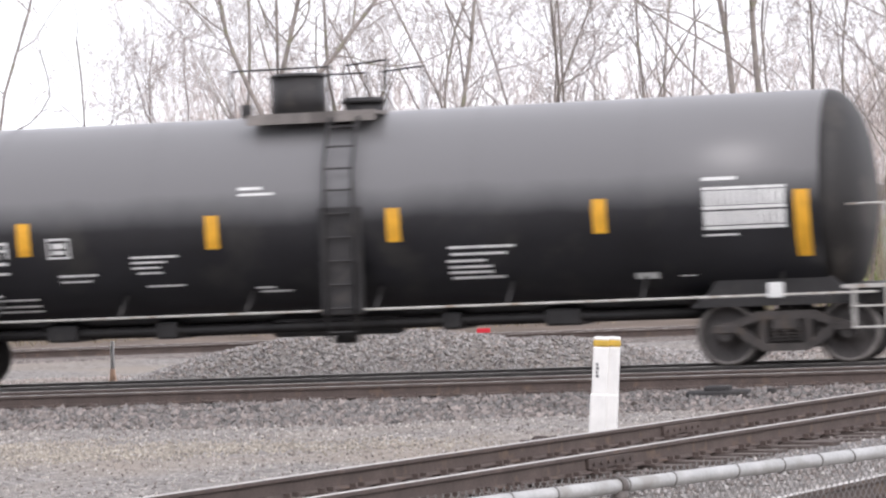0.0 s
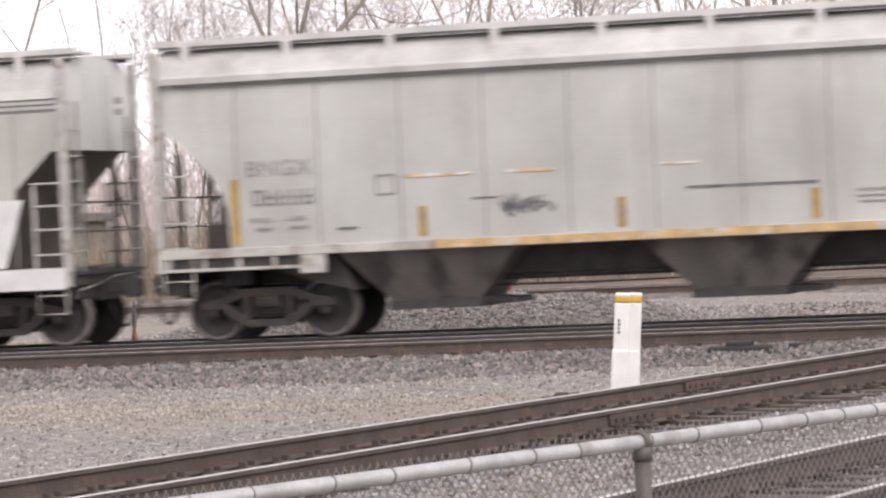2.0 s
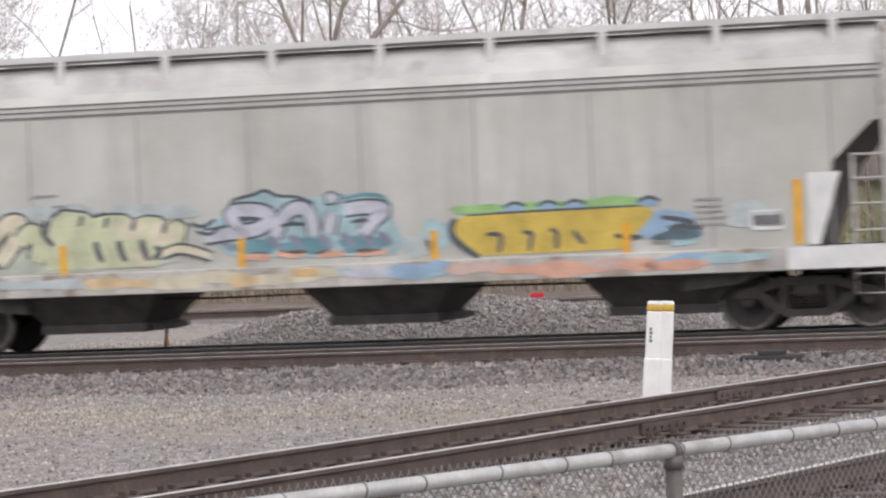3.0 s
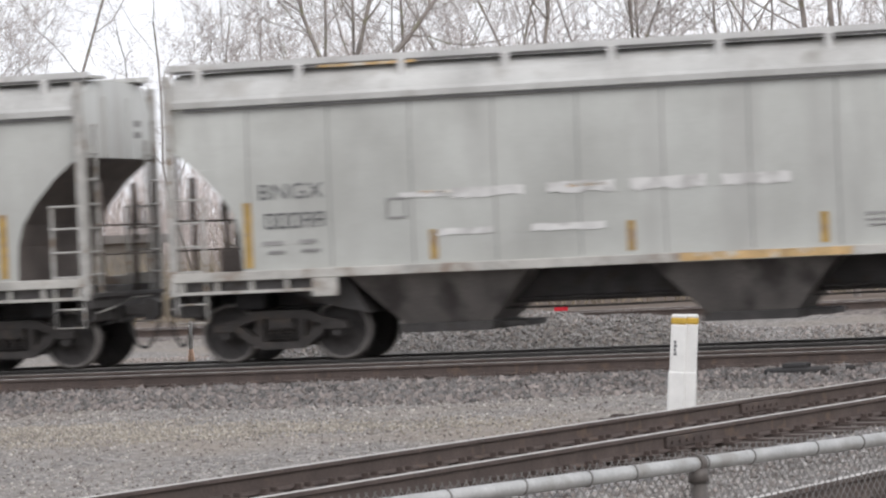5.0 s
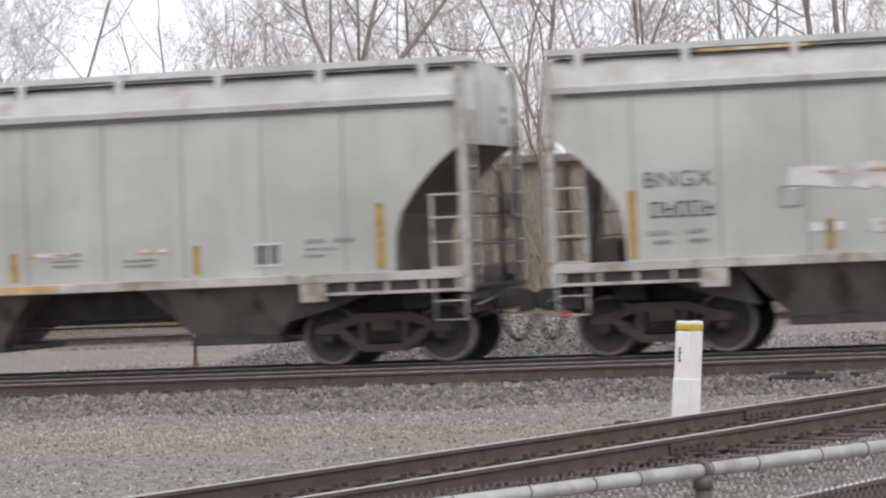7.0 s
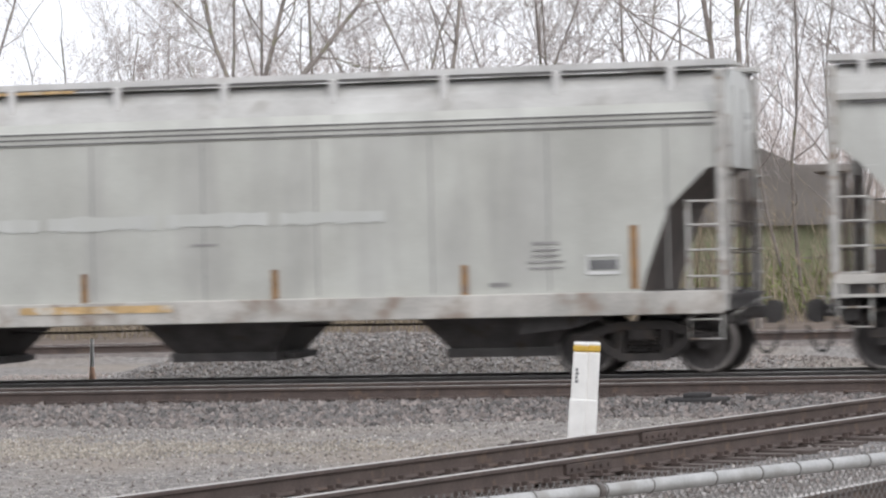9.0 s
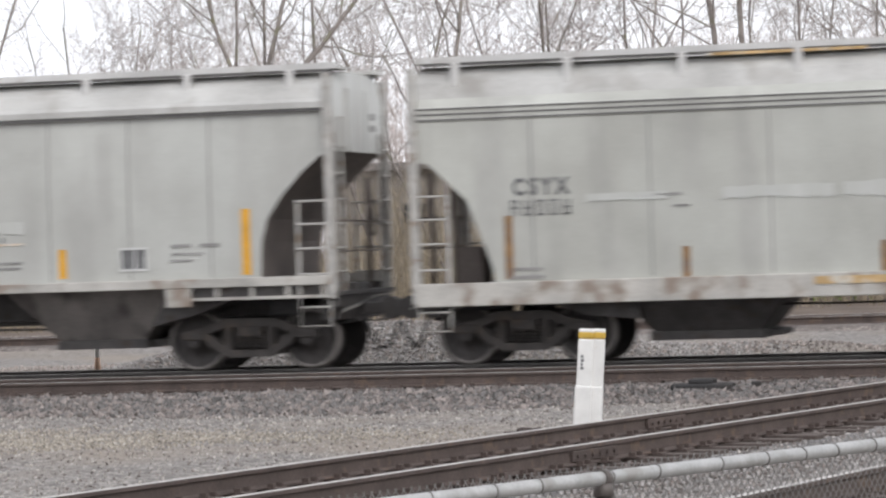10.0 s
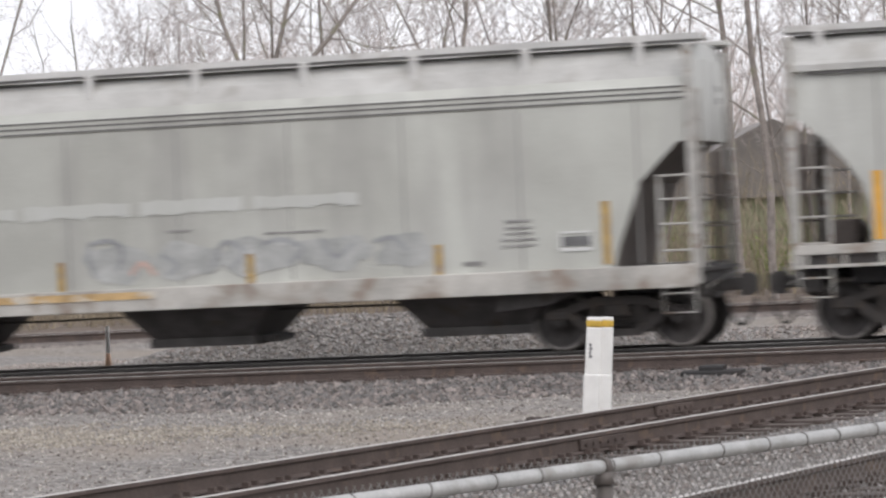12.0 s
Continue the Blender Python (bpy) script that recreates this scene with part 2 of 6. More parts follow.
M = {
    "ground": stone_material("gravelly_dirt", (0.13, 0.116, 0.107), (0.41, 0.38, 0.35), 0.06, 0.7, (0.27, 0.225, 0.18, 0.26)),
    "ballast": stone_material("grey_ballast", (0.075, 0.07, 0.067), (0.38, 0.36, 0.345), 0.07, 0.8),
    "brown_ballast": stone_material("brown_grey_ballast", (0.09, 0.075, 0.066), (0.33, 0.285, 0.255), 0.09, 0.9),
    "dark_ballast": stone_material("dark_bed_ballast", (0.05, 0.045, 0.043), (0.20, 0.185, 0.175), 0.055, 0.8),
    "stone": material("broken_stone", (0.33, 0.312, 0.298), 0.9, 0, 0.25, 6, 60, 0.3, islands=True),
    "stone_dark": material("dark_grey_stone", (0.165, 0.155, 0.148), 0.9, 0, 0.25, 6, 60, 0.3, islands=True),
    "stone_pale": material("pale_gravel_stone", (0.44, 0.41, 0.375), 0.9, 0, 0.25, 6, 60, 0.3, islands=True),
    "stone_oily": material("oily_dark_stone", (0.10, 0.085, 0.08), 0.85, 0, 0.25, 6, 60, 0.3, islands=True),
    "stone_warm": material("brown_stone", (0.24, 0.21, 0.193), 0.9, 0, 0.25, 6, 60, 0.3, islands=True),
    "rail": material("rusty_rail_steel", (0.105, 0.08, 0.07), 0.8, 0.1, 0.3, 2, 40, 0.2, spots=(0.15, 0.105, 0.08, 5, 0.35)),
    "rail_top": material("worn_rail_top", (0.52, 0.49, 0.46), 0.4, 0.5, 0.2, 4, 30, 0.05),
    # oily on the switch rods; on the main rails it paints the train's shade
    "rail_dark": material("oily_shade_dark_rail", (0.07, 0.064, 0.06), 0.6, 0.1, 0.3, 3, 40, 0.15),
    "tie": material("weathered_tie_wood", (0.10, 0.078, 0.068), 0.9, 0, 0.35, 5, 30, 0.4),
    "grey": material("grey_hopper_paint", (0.525, 0.53, 0.50), 0.55, 0, 0.08, 0.55, 26, 0.03, spots=(0.475, 0.475, 0.45, 2.0, 0.44), streak=True, grime=0.15),
    "grey_roof": material("dirty_roof_paint", (0.56, 0.555, 0.535), 0.6, 0, 0.16, 1.3, 20, 0.06, spots=(0.42, 0.405, 0.38, 1.6, 0.36), grime=0.18),
    "grey_two": material("pale_hopper_paint", (0.535, 0.54, 0.50), 0.55, 0, 0.09, 0.6, 24, 0.03, spots=(0.475, 0.475, 0.445, 1.8, 0.44), streak=True, grime=0.16),
    "sill": material("pale_sill_paint", (0.52, 0.50, 0.46), 0.55, 0, 0.25, 1.5, 25, 0.05, spots=(0.30, 0.245, 0.20, 2.2, 0.42)),
    "sill_rust": material("ochre_rusted_sill", (0.62, 0.42, 0.20), 0.6, 0, 0.3, 3, 25, 0.08, spots=(0.62, 0.58, 0.5, 4, 0.4)),
    "board": material("pale_roof_walkway", (0.64, 0.63, 0.61), 0.55, 0, 0.15, 1.2, 20, 0.05, spots=(0.45, 0.42, 0.39, 2.0, 0.34)),
    "seam": material("grimy_seam", (0.29, 0.28, 0.265), 0.7, 0, 0.3, 1.0, 20, 0.05, streak=True),
    # shade in grooves and under ledges, painted as dark lines
    "dark_line": material("dark_shade_line", (0.16, 0.155, 0.15), 0.8, 0, 0.2, 2, 30, 0.05),
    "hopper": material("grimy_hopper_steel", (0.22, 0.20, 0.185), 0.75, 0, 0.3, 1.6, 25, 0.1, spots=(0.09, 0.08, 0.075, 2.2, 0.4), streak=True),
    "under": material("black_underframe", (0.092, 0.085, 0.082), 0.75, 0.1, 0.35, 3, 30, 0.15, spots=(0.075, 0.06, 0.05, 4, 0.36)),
    # rust brown of fittings; on body undersides it also paints their shade
    "slope": material("rust_and_shade_brown", (0.16, 0.135, 0.12), 0.8, 0, 0.3, 1.5, 25, 0.1),
    "ladder": material("pale_ladder_paint", (0.47, 0.455, 0.425), 0.5, 0, 0.2, 5, 40, 0.05, spots=(0.25, 0.19, 0.14, 6, 0.38)),
    "truck": material("brown_black_truck_casting", (0.072, 0.064, 0.06), 0.75, 0.2, 0.35, 4, 35, 0.2, spots=(0.10, 0.08, 0.065, 5, 0.38)),
    "wheel": material("dirty_wheel_steel", (0.07, 0.063, 0.06), 0.65, 0.3, 0.3, 5, 40, 0.1),
    "rim": material("bright_wheel_rim", (0.25, 0.23, 0.215), 0.55, 0.5, 0.25, 8, 40, 0.1),
    "black": material("black_tank_paint_dust_sheen", (0.02, 0.02, 0.023), 0.33, 0, 0.25, 0.7, 30, 0.008, spots=(0.035, 0.034, 0.033, 1.2, 0.38)),
    "head": material("black_brown_tank_head", (0.022, 0.02, 0.019), 0.6, 0, 0.3, 0.9, 30, 0.02, spots=(0.045, 0.039, 0.034, 1.4, 0.4)),
    "yellow": material("orange_reflective_tape", (0.78, 0.40, 0.03), 0.5, 0, 0.15, 5, 40, 0.02),
    "ochre": material("dirty_reflective_tape", (0.46, 0.30, 0.09), 0.6, 0, 0.25, 5, 40, 0.02, spots=(0.3, 0.2, 0.12, 6, 0.4)),
    "brown_tape": material("faded_brown_tape", (0.30, 0.17, 0.07), 0.6, 0, 0.25, 5, 40, 0.02, spots=(0.2, 0.13, 0.09, 6, 0.4)),
    "white": material("white_lettering", (0.72, 0.72, 0.70), 0.6, 0, 0.12, 4, 40, 0.0),
    "letter": material("grey_black_lettering", (0.16, 0.16, 0.16), 0.7, 0, 0.3, 3, 30, 0.0),
    "faint": material("faint_grey_lettering", (0.31, 0.30, 0.29), 0.7, 0, 0.3, 3, 30, 0.0),
    "patch": material("bleached_white_patch", (0.72, 0.705, 0.68), 0.6, 0, 0.15, 2.5, 25, 0.02, spots=(0.50, 0.485, 0.465, 3.5, 0.46)),
    "bleach": material("faintly_bleached_paint", (0.575, 0.58, 0.55), 0.6, 0, 0.10, 1.5, 25, 0.02, spots=(0.535, 0.54, 0.505, 2.5, 0.52), streak=True),
    "patch_rust": material("peeling_orange_patch", (0.66, 0.45, 0.24), 0.65, 0, 0.3, 5, 30, 0.05, spots=(0.72, 0.68, 0.62, 6, 0.5)),
    "post": material("white_marker_plastic", (0.82, 0.81, 0.78), 0.45, 0, 0.07, 6, 40, 0.02, spots=(0.62, 0.58, 0.52, 9, 0.26)),
    "post_cap": material("yellow_ochre_band", (0.62, 0.40, 0.06), 0.5, 0, 0.15, 8, 40, 0.02),
    "pipe": material("galvanised_pipe", (0.46, 0.46, 0.45), 0.5, 0.35, 0.2, 4, 60, 0.05, spots=(0.33, 0.32, 0.30, 7, 0.36)),
    "wire": material("galvanised_wire", (0.22, 0.212, 0.2), 0.5, 0.5, 0.2, 8, 40, 0.0),
    "fence_post": material("dull_fence_post", (0.13, 0.115, 0.105), 0.6, 0.3, 0.25, 6, 50, 0.05),
    "bark": material("grey_brown_bark", (0.30, 0.265, 0.24), 0.9, 0, 0.3, 4, 20, 0.3, spots=(0.22, 0.22, 0.13, 2, 0.36)),
    "twig": material("pale_brown_twigs", (0.48, 0.43, 0.40), 0.9, 0, 0.25, 1.5, 20, 0.0),
    "bud": material("reddish_buds", (0.36, 0.28, 0.21), 0.9, 0, 0.3, 1.5, 20, 0.0, islands=True),
    "brush": material("dry_tan_brush", (0.30, 0.25, 0.18), 0.9, 0, 0.35, 1.0, 20, 0.0, islands=True),
    "shoot": material("green_spring_shoots", (0.22, 0.26, 0.09), 0.9, 0, 0.35, 1.0, 20, 0.0, islands=True),
    "wall": material("beige_block_wall", (0.33, 0.295, 0.255), 0.85, 0, 0.15, 0.7, 20, 0.1, spots=(0.27, 0.24, 0.205, 0.6, 0.36)),
    "metal_roof": material("brown_grey_metal_roof", (0.27, 0.245, 0.225), 0.6, 0.2, 0.15, 1, 20, 0.05),
    "olive": material("faded_olive_wall", (0.34, 0.36, 0.22), 0.85, 0, 0.2, 1, 20, 0.05),
    "glass": material("dark_window_glass", (0.04, 0.045, 0.05), 0.12, 0, 0.1, 2, 20, 0.0),
    "cone": material("faded_orange_plastic", (0.72, 0.46, 0.31), 0.6, 0, 0.2, 6, 40, 0.02),
    "red": material("red_plate", (0.75, 0.03, 0.05), 0.45, 0, 0.1, 6, 40, 0.0),
    "dirt": material("tan_grit", (0.37, 0.332, 0.28), 0.95, 0, 0.2, 1.6, 14, 0.4, islands=True),
    "litter": material("shade_darkened_litter", (0.15, 0.115, 0.09), 0.95, 0, 0.35, 0.8, 12, 0.5),
    "soil": material("dark_soil", (0.07, 0.052, 0.045), 0.95, 0, 0.4, 8, 40, 0.6),
    "wood": material("varnished_brown_wood", (0.34, 0.18, 0.075), 0.5, 0, 0.3, 14, 80, 0.1, streak=True),
    # brown darkened so that the jamb's shade is in its colour
    "wood_dark": material("shade_darkened_wood", (0.032, 0.017, 0.012), 0.5, 0, 0.3, 10, 60, 0.1, streak=True),
    # lighter copy of the body grey: brightness painted into the ends
    "end_paint": material("lightened_end_paint", (0.66, 0.665, 0.64), 0.55, 0, 0.1, 0.8, 24, 0.03, spots=(0.52, 0.51, 0.48, 2.2, 0.4), streak=True),
    "gear": material("black_oily_fittings", (0.032, 0.03, 0.03), 0.6, 0.1, 0.3, 3, 30, 0.1, spots=(0.05, 0.044, 0.04, 4, 0.36)),
    "far_twig": material("haze_paled_twigs", (0.56, 0.49, 0.455), 0.9, 0, 0.2, 0.6, 20, 0.0, islands=True),
    "stone_tan": material("tan_gravel_stone", (0.36, 0.315, 0.285), 0.9, 0, 0.25, 6, 60, 0.3, islands=True),
    "hose": material("black_rubber", (0.02, 0.02, 0.02), 0.7, 0, 0.2, 6, 40, 0.0),
}


def dusty_sheen_on_tank(m):
    """Grey over the tank's upper half: dust plus painted sky sheen, with an uneven lower edge."""
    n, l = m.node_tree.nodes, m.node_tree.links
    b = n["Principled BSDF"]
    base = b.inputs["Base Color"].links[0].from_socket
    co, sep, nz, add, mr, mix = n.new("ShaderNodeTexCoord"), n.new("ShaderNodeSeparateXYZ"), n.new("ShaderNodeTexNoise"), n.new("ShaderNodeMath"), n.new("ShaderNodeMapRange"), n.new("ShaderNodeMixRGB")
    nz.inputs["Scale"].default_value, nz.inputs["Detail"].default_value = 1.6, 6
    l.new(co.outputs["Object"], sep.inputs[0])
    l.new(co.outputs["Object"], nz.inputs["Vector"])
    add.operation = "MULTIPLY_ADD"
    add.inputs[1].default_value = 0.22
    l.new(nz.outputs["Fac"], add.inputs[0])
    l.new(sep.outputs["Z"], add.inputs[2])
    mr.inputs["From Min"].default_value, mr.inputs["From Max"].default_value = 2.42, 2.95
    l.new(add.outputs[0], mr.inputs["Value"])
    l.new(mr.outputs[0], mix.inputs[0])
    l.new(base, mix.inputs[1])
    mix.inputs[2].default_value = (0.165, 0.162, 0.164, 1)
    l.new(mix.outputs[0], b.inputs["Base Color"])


dusty_sheen_on_tank(M["black"])
SPRAY = {k: material("spray_" + k, c, 0.6, 0, 0.22, 3, 25, 0.0) for k, c in {
    "lime": (0.53, 0.56, 0.37), "cream": (0.62, 0.57, 0.43), "sky": (0.36, 0.50, 0.53), "teal": (0.14, 0.29, 0.33), "violet": (0.50, 0.51, 0.57),
    "gold": (0.60, 0.44, 0.09), "green": (0.30, 0.50, 0.20), "ink": (0.09, 0.10, 0.11), "salmon": (0.66, 0.38, 0.28), "blue": (0.30, 0.43, 0.57),
    "mist": (0.45, 0.50, 0.50), "moss": (0.47, 0.51, 0.42), "dusk": (0.24, 0.26, 0.33), "rose": (0.58, 0.42, 0.36), "ochre": (0.62, 0.47, 0.28), "worn": (0.44, 0.445, 0.43), "smoke": (0.36, 0.365, 0.37)}.items()}


# ---------------- mesh helpers ----------------
def box(bm, x0, x1, y0, y1, z0, z1, bevel=0.0):
    made = bmesh.ops.create_cube(bm, size=1.0, matrix=Matrix.LocRotScale(((x0 + x1) / 2, (y0 + y1) / 2, (z0 + z1) / 2), None, (x1 - x0, y1 - y0, z1 - z0)))
    if bevel:
        edges = list({e for v in made["verts"] for e in v.link_edges})
        bmesh.ops.bevel(bm, geom=edges, offset=bevel, segments=2, affect="EDGES", profile=0.5)


def tube(bm, a, b, r0, r1=None, n=10, caps=True):
    a, b = Vector(a), Vector(b)
    r1 = r0 if r1 is None else r1
    q = (b - a).to_track_quat("Z", "Y").to_matrix()
    rings = []
    for p, r in ((a, r0), (b, r1)):
        rings.append([bm.verts.new(p + q @ Vector((r * math.cos(2 * math.pi * i / n), r * math.sin(2 * math.pi * i / n), 0))) for i in range(n)])
    for i in range(n):
        f = bm.faces.new((rings[0][i], rings[0][(i + 1) % n], rings[1][(i + 1) % n], rings[1][i]))
        f.smooth = n > 6
    if caps:
        bm.faces.new(rings[0][::-1])
        bm.faces.new(rings[1])


def path(bm, points, r, n=8):
    pts = [Vector(p) for p in points]
    rings = []
    for i, p in enumerate(pts):
        d = (pts[min(i + 1, len(pts) - 1)] - p).normalized() + (p - pts[max(i - 1, 0)]).normalized()
        q = d.normalized().to_track_quat("Z", "Y").to_matrix()
        rings.append([bm.verts.new(p + q @ Vector((r * math.cos(2 * math.pi * k / n), r * math.sin(2 * math.pi * k / n), 0))) for k in range(n)])
    for a, b in zip(rings, rings[1:]):
        turn = min(range(n), key=lambda j: (a[0].co - b[j].co).length)
        for k in range(n):
            bm.faces.new((a[k], a[(k + 1) % n], b[(k + 1 + turn) % n], b[(k + turn) % n])).smooth = True
    bm.faces.new(rings[0][::-1])
    bm.faces.new(rings[-1])


def prism(bm, outline, y0, y1):
    """An outline in x and z, given thickness along y."""
    front = [bm.verts.new((x, y0, z)) for x, z in outline]
    back = [bm.verts.new((x, y1, z)) for x, z in outline]
    bm.faces.new(front)
    bm.faces.new(back[::-1])
    k = len(outline)
    for i in range(k):
        bm.faces.new((front[i], back[i], back[(i + 1) % k], front[(i + 1) % k]))


def extrude_x(bm, outline, x0, x1):
    """An outline in y and z, drawn along x."""
    front = [bm.verts.new((x0, y, z)) for y, z in outline]
    back = [bm.verts.new((x1, y, z)) for y, z in outline]
    bm.faces.new(front)
    bm.faces.new(back[::-1])
    k = len(outline)
    for i in range(k):
        bm.faces.new((front[i], back[i], back[(i + 1) % k], front[(i + 1) % k]))


def lathe_y(bm, profile, n=28):
    """A profile of (y, radius) turned about the y axis."""
    rings = [[bm.verts.new((r * math.sin(2 * math.pi * i / n), y, r * math.cos(2 * math.pi * i / n))) for i in range(n)] for y, r in profile]
    for a, b in zip(rings, rings[1:]):
        for i in range(n):
            f = bm.faces.new((a[i], a[(i + 1) % n], b[(i + 1) % n], b[i]))
            f.smooth = True
    bm.faces.new(rings[0][::-1])
    bm.faces.new(rings[-1])


def mesh_of(name, bm, mats):
    bmesh.ops.recalc_face_normals(bm, faces=bm.faces)
    me = bpy.data.meshes.new(name)
    bm.to_mesh(me)
    bm.free()
    for m in mats if isinstance(mats, (list, tuple)) else [mats]:
        me.materials.append(m)
    return me


def part(name, bm, mat, parent, label=""):
    """Link a bmesh (or a finished mesh) as one object under a thing or a part."""
    me = bm if isinstance(bm, bpy.types.Mesh) else mesh_of(name, bm, mat)
    ob = new(name, me)
    ob.parent = parent
    if label:
        ob["label"] = label
    return ob


def fresh():
    return bmesh.new()


def from_lists(name, verts, faces, mat, smooth=False):
    me = bpy.data.meshes.new(name)
    me.from_pydata(verts, [], faces)
    me.materials.append(mat)
    if smooth:
        me.polygons.foreach_set("use_smooth", [True] * len(me.polygons))
    me.update()
    return me


# ---------------- the lie of the land ----------------
TURN = 15.6                                   # the main line's angle
U = Vector((math.cos(radians(TURN)), -math.sin(radians(TURN)), 0))
N = Vector((math.sin(radians(TURN)), math.cos(radians(TURN)), 0))
NEAR_RAIL = Vector((0, 50.5, 0))
GAUGE = 1.5                                   # between rail centres


def main_line(s, off=0.0, z=0.0):
    """A point s metres along the main line, off metres behind its near rail."""
    return NEAR_RAIL + U * s + N * off + Vector((0, 0, z))


# tracks: name, a point of the centre line, turn about z, half length, bed colour
SIDE_TURN = 59.6
TRACKS = {
    "main": (main_line(0, 0.75), -TURN, 70),
    "siding": (main_line(0, -2.57), -TURN, 70),
    "yard": (Vector((1.335, 29.62, 0)), SIDE_TURN, 45),
    "near": (Vector((3.9, 23.6, 0)), SIDE_TURN + 1.5, 40),
    "far": (Vector((0, 75.6, 0)), -13.0, 70)}


def bump_noise(x, y, s, a):
    return a * noise.noise(Vector((x * s, y * s, 3.7)))


def ground_z(x, y):
    z = -0.36 + bump_noise(x, y, 0.25, 0.05) + bump_noise(x, y, 1.3, 0.02)
    for name, (c, turn, half) in TRACKS.items():
        d = abs(-(x - c.x) * math.sin(radians(turn)) + (y - c.y) * math.cos(radians(turn)))
        top, foot = 1.75, 3.5
        if d < foot:
            z = max(z, -0.40 + 0.17 * min(1, (foot - d) / (foot - top)))
    p = Vector((x, y, 0)) - NEAR_RAIL
    s, o = p.dot(U), p.dot(N)
    if abs(s) > 30 or abs(o) > 30:
        return z
    heap = math.exp(-((o - 7.0) / 1.7) ** 2) * 0.95 * (1 / (1 + math.exp(-(s + 5.4) * 1.6))) * (1 / (1 + math.exp((s - 2.6) * 1.5)))
    heap *= 0.85 + 0.3 * noise.noise(Vector((s * 0.5, o * 0.5, 1.0)))
    ridge = 0.34 * math.exp(-((o - 9.3) / 1.1) ** 2) * (1 / (1 + math.exp(-(s - 1.5) * 1.5))) * (1 / (1 + math.exp((s - 8.0) * 1.2)))
    return z + heap + ridge * (0.8 + 0.5 * noise.noise(Vector((s * 0.6, o * 0.6, 7.0))))


def axis(fine0, fine1, step, coarse):
    a = list(np.arange(fine0, fine1, step))
    return sorted(set([round(v, 3) for v in a] + [c for c in coarse if c < fine0 or c > fine1]))


def build_ground():
    xs = axis(-13, 16, 0.3, [-2500, -800, -300, -120, -60, -35, -24, -18, -15, 18, 22, 30, 45, 80, 150, 400, 1000, 2500])
    ys = axis(17, 66, 0.3, [-600, -150, -50, -20, -5, 2, 6, 9, 12, 14, 68, 70, 72, 73, 74, 75, 76, 77, 78, 79, 80, 84, 90, 100, 120, 160, 250, 500, 1200, 3000])
    verts = [(x, y, ground_z(x, y)) for y in ys for x in xs]
    w = len(xs)
    faces = [(j * w + i, j * w + i + 1, (j + 1) * w + i + 1, (j + 1) * w + i) for j in range(len(ys) - 1) for i in range(w - 1)]
    tagged(new("ground", from_lists("ground", verts, faces, M["ground"], True)), "pale gravelly dirt ground of a rail yard", "ground", kind="structure")


build_ground()

ROCK = bmesh.new()
bmesh.ops.create_icosphere(ROCK, subdivisions=1, radius=1.0)
ROCK_V = np.array([v.co[:] for v in ROCK.verts])
ROCK_F = np.array([[v.index for v in f.verts] for f in ROCK.faces])
ROCK.free()
OCT_V = np.array([(1, 0, 0), (-1, 0, 0), (0, 1, 0), (0, -1, 0), (0, 0, 1), (0, 0, -1)], float)
OCT_F = np.array([(0, 2, 4), (2, 1, 4), (1, 3, 4), (3, 0, 4), (2, 0, 5), (1, 2, 5), (3, 1, 5), (0, 3, 5)])


def stones(name, label, places, size, mat, seed, round_ones=False):
    """Loose stones lying at the places given, joined into one."""
    rng = np.random.default_rng(seed)
    bv, bf = (ROCK_V, ROCK_F) if round_ones else (OCT_V, OCT_F)
    k = len(places)
    r = rng.uniform(0.55, 1.25, (k, 1, 1)) * size / 2
    v = bv[None] * (1 + rng.uniform(-0.35, 0.35, (k, len(bv), 1))) * r * rng.uniform(0.65, 1.25, (k, 1, 3))
    a = rng.uniform(0, 6.283, k)
    ca, sa = np.cos(a)[:, None], np.sin(a)[:, None]
    tilt = rng.uniform(-0.9, 0.9, k)
    ct, st = np.cos(tilt)[:, None], np.sin(tilt)[:, None]
    x, y, z = v[..., 0], v[..., 1], v[..., 2]
    x, z = x * ct - z * st, x * st + z * ct
    v = np.stack([x * ca - y * sa, x * sa + y * ca, z], -1) + np.array(places)[:, None, :]
    f = (bf[None] + (np.arange(k) * len(bv))[:, None, None]).reshape(-1, 3)
    me = from_lists(name, v.reshape(-1, 3).tolist(), f.tolist(), mat)
    return tagged(new(name, me), label, "gravel", kind="stuff")


def scatter(count, seed, place):
    rng = random.Random(seed)
    out = []
    while len(out) < count:
        p = place(rng)
        if p:
            out.append((p[0], p[1], ground_z(p[0], p[1]) + rng.uniform(-0.005, 0.02)))
    return out


# ---------------- tracks ----------------
RAIL_OUT = [(-0.07, -0.17), (0.07, -0.17), (0.07, -0.158), (0.012, -0.14), (0.010, -0.045), (0.036, -0.036), (0.036, -0.004), (-0.036, -0.004),
            (-0.036, -0.036), (-0.010, -0.045), (-0.012, -0.14), (-0.07, -0.158)]


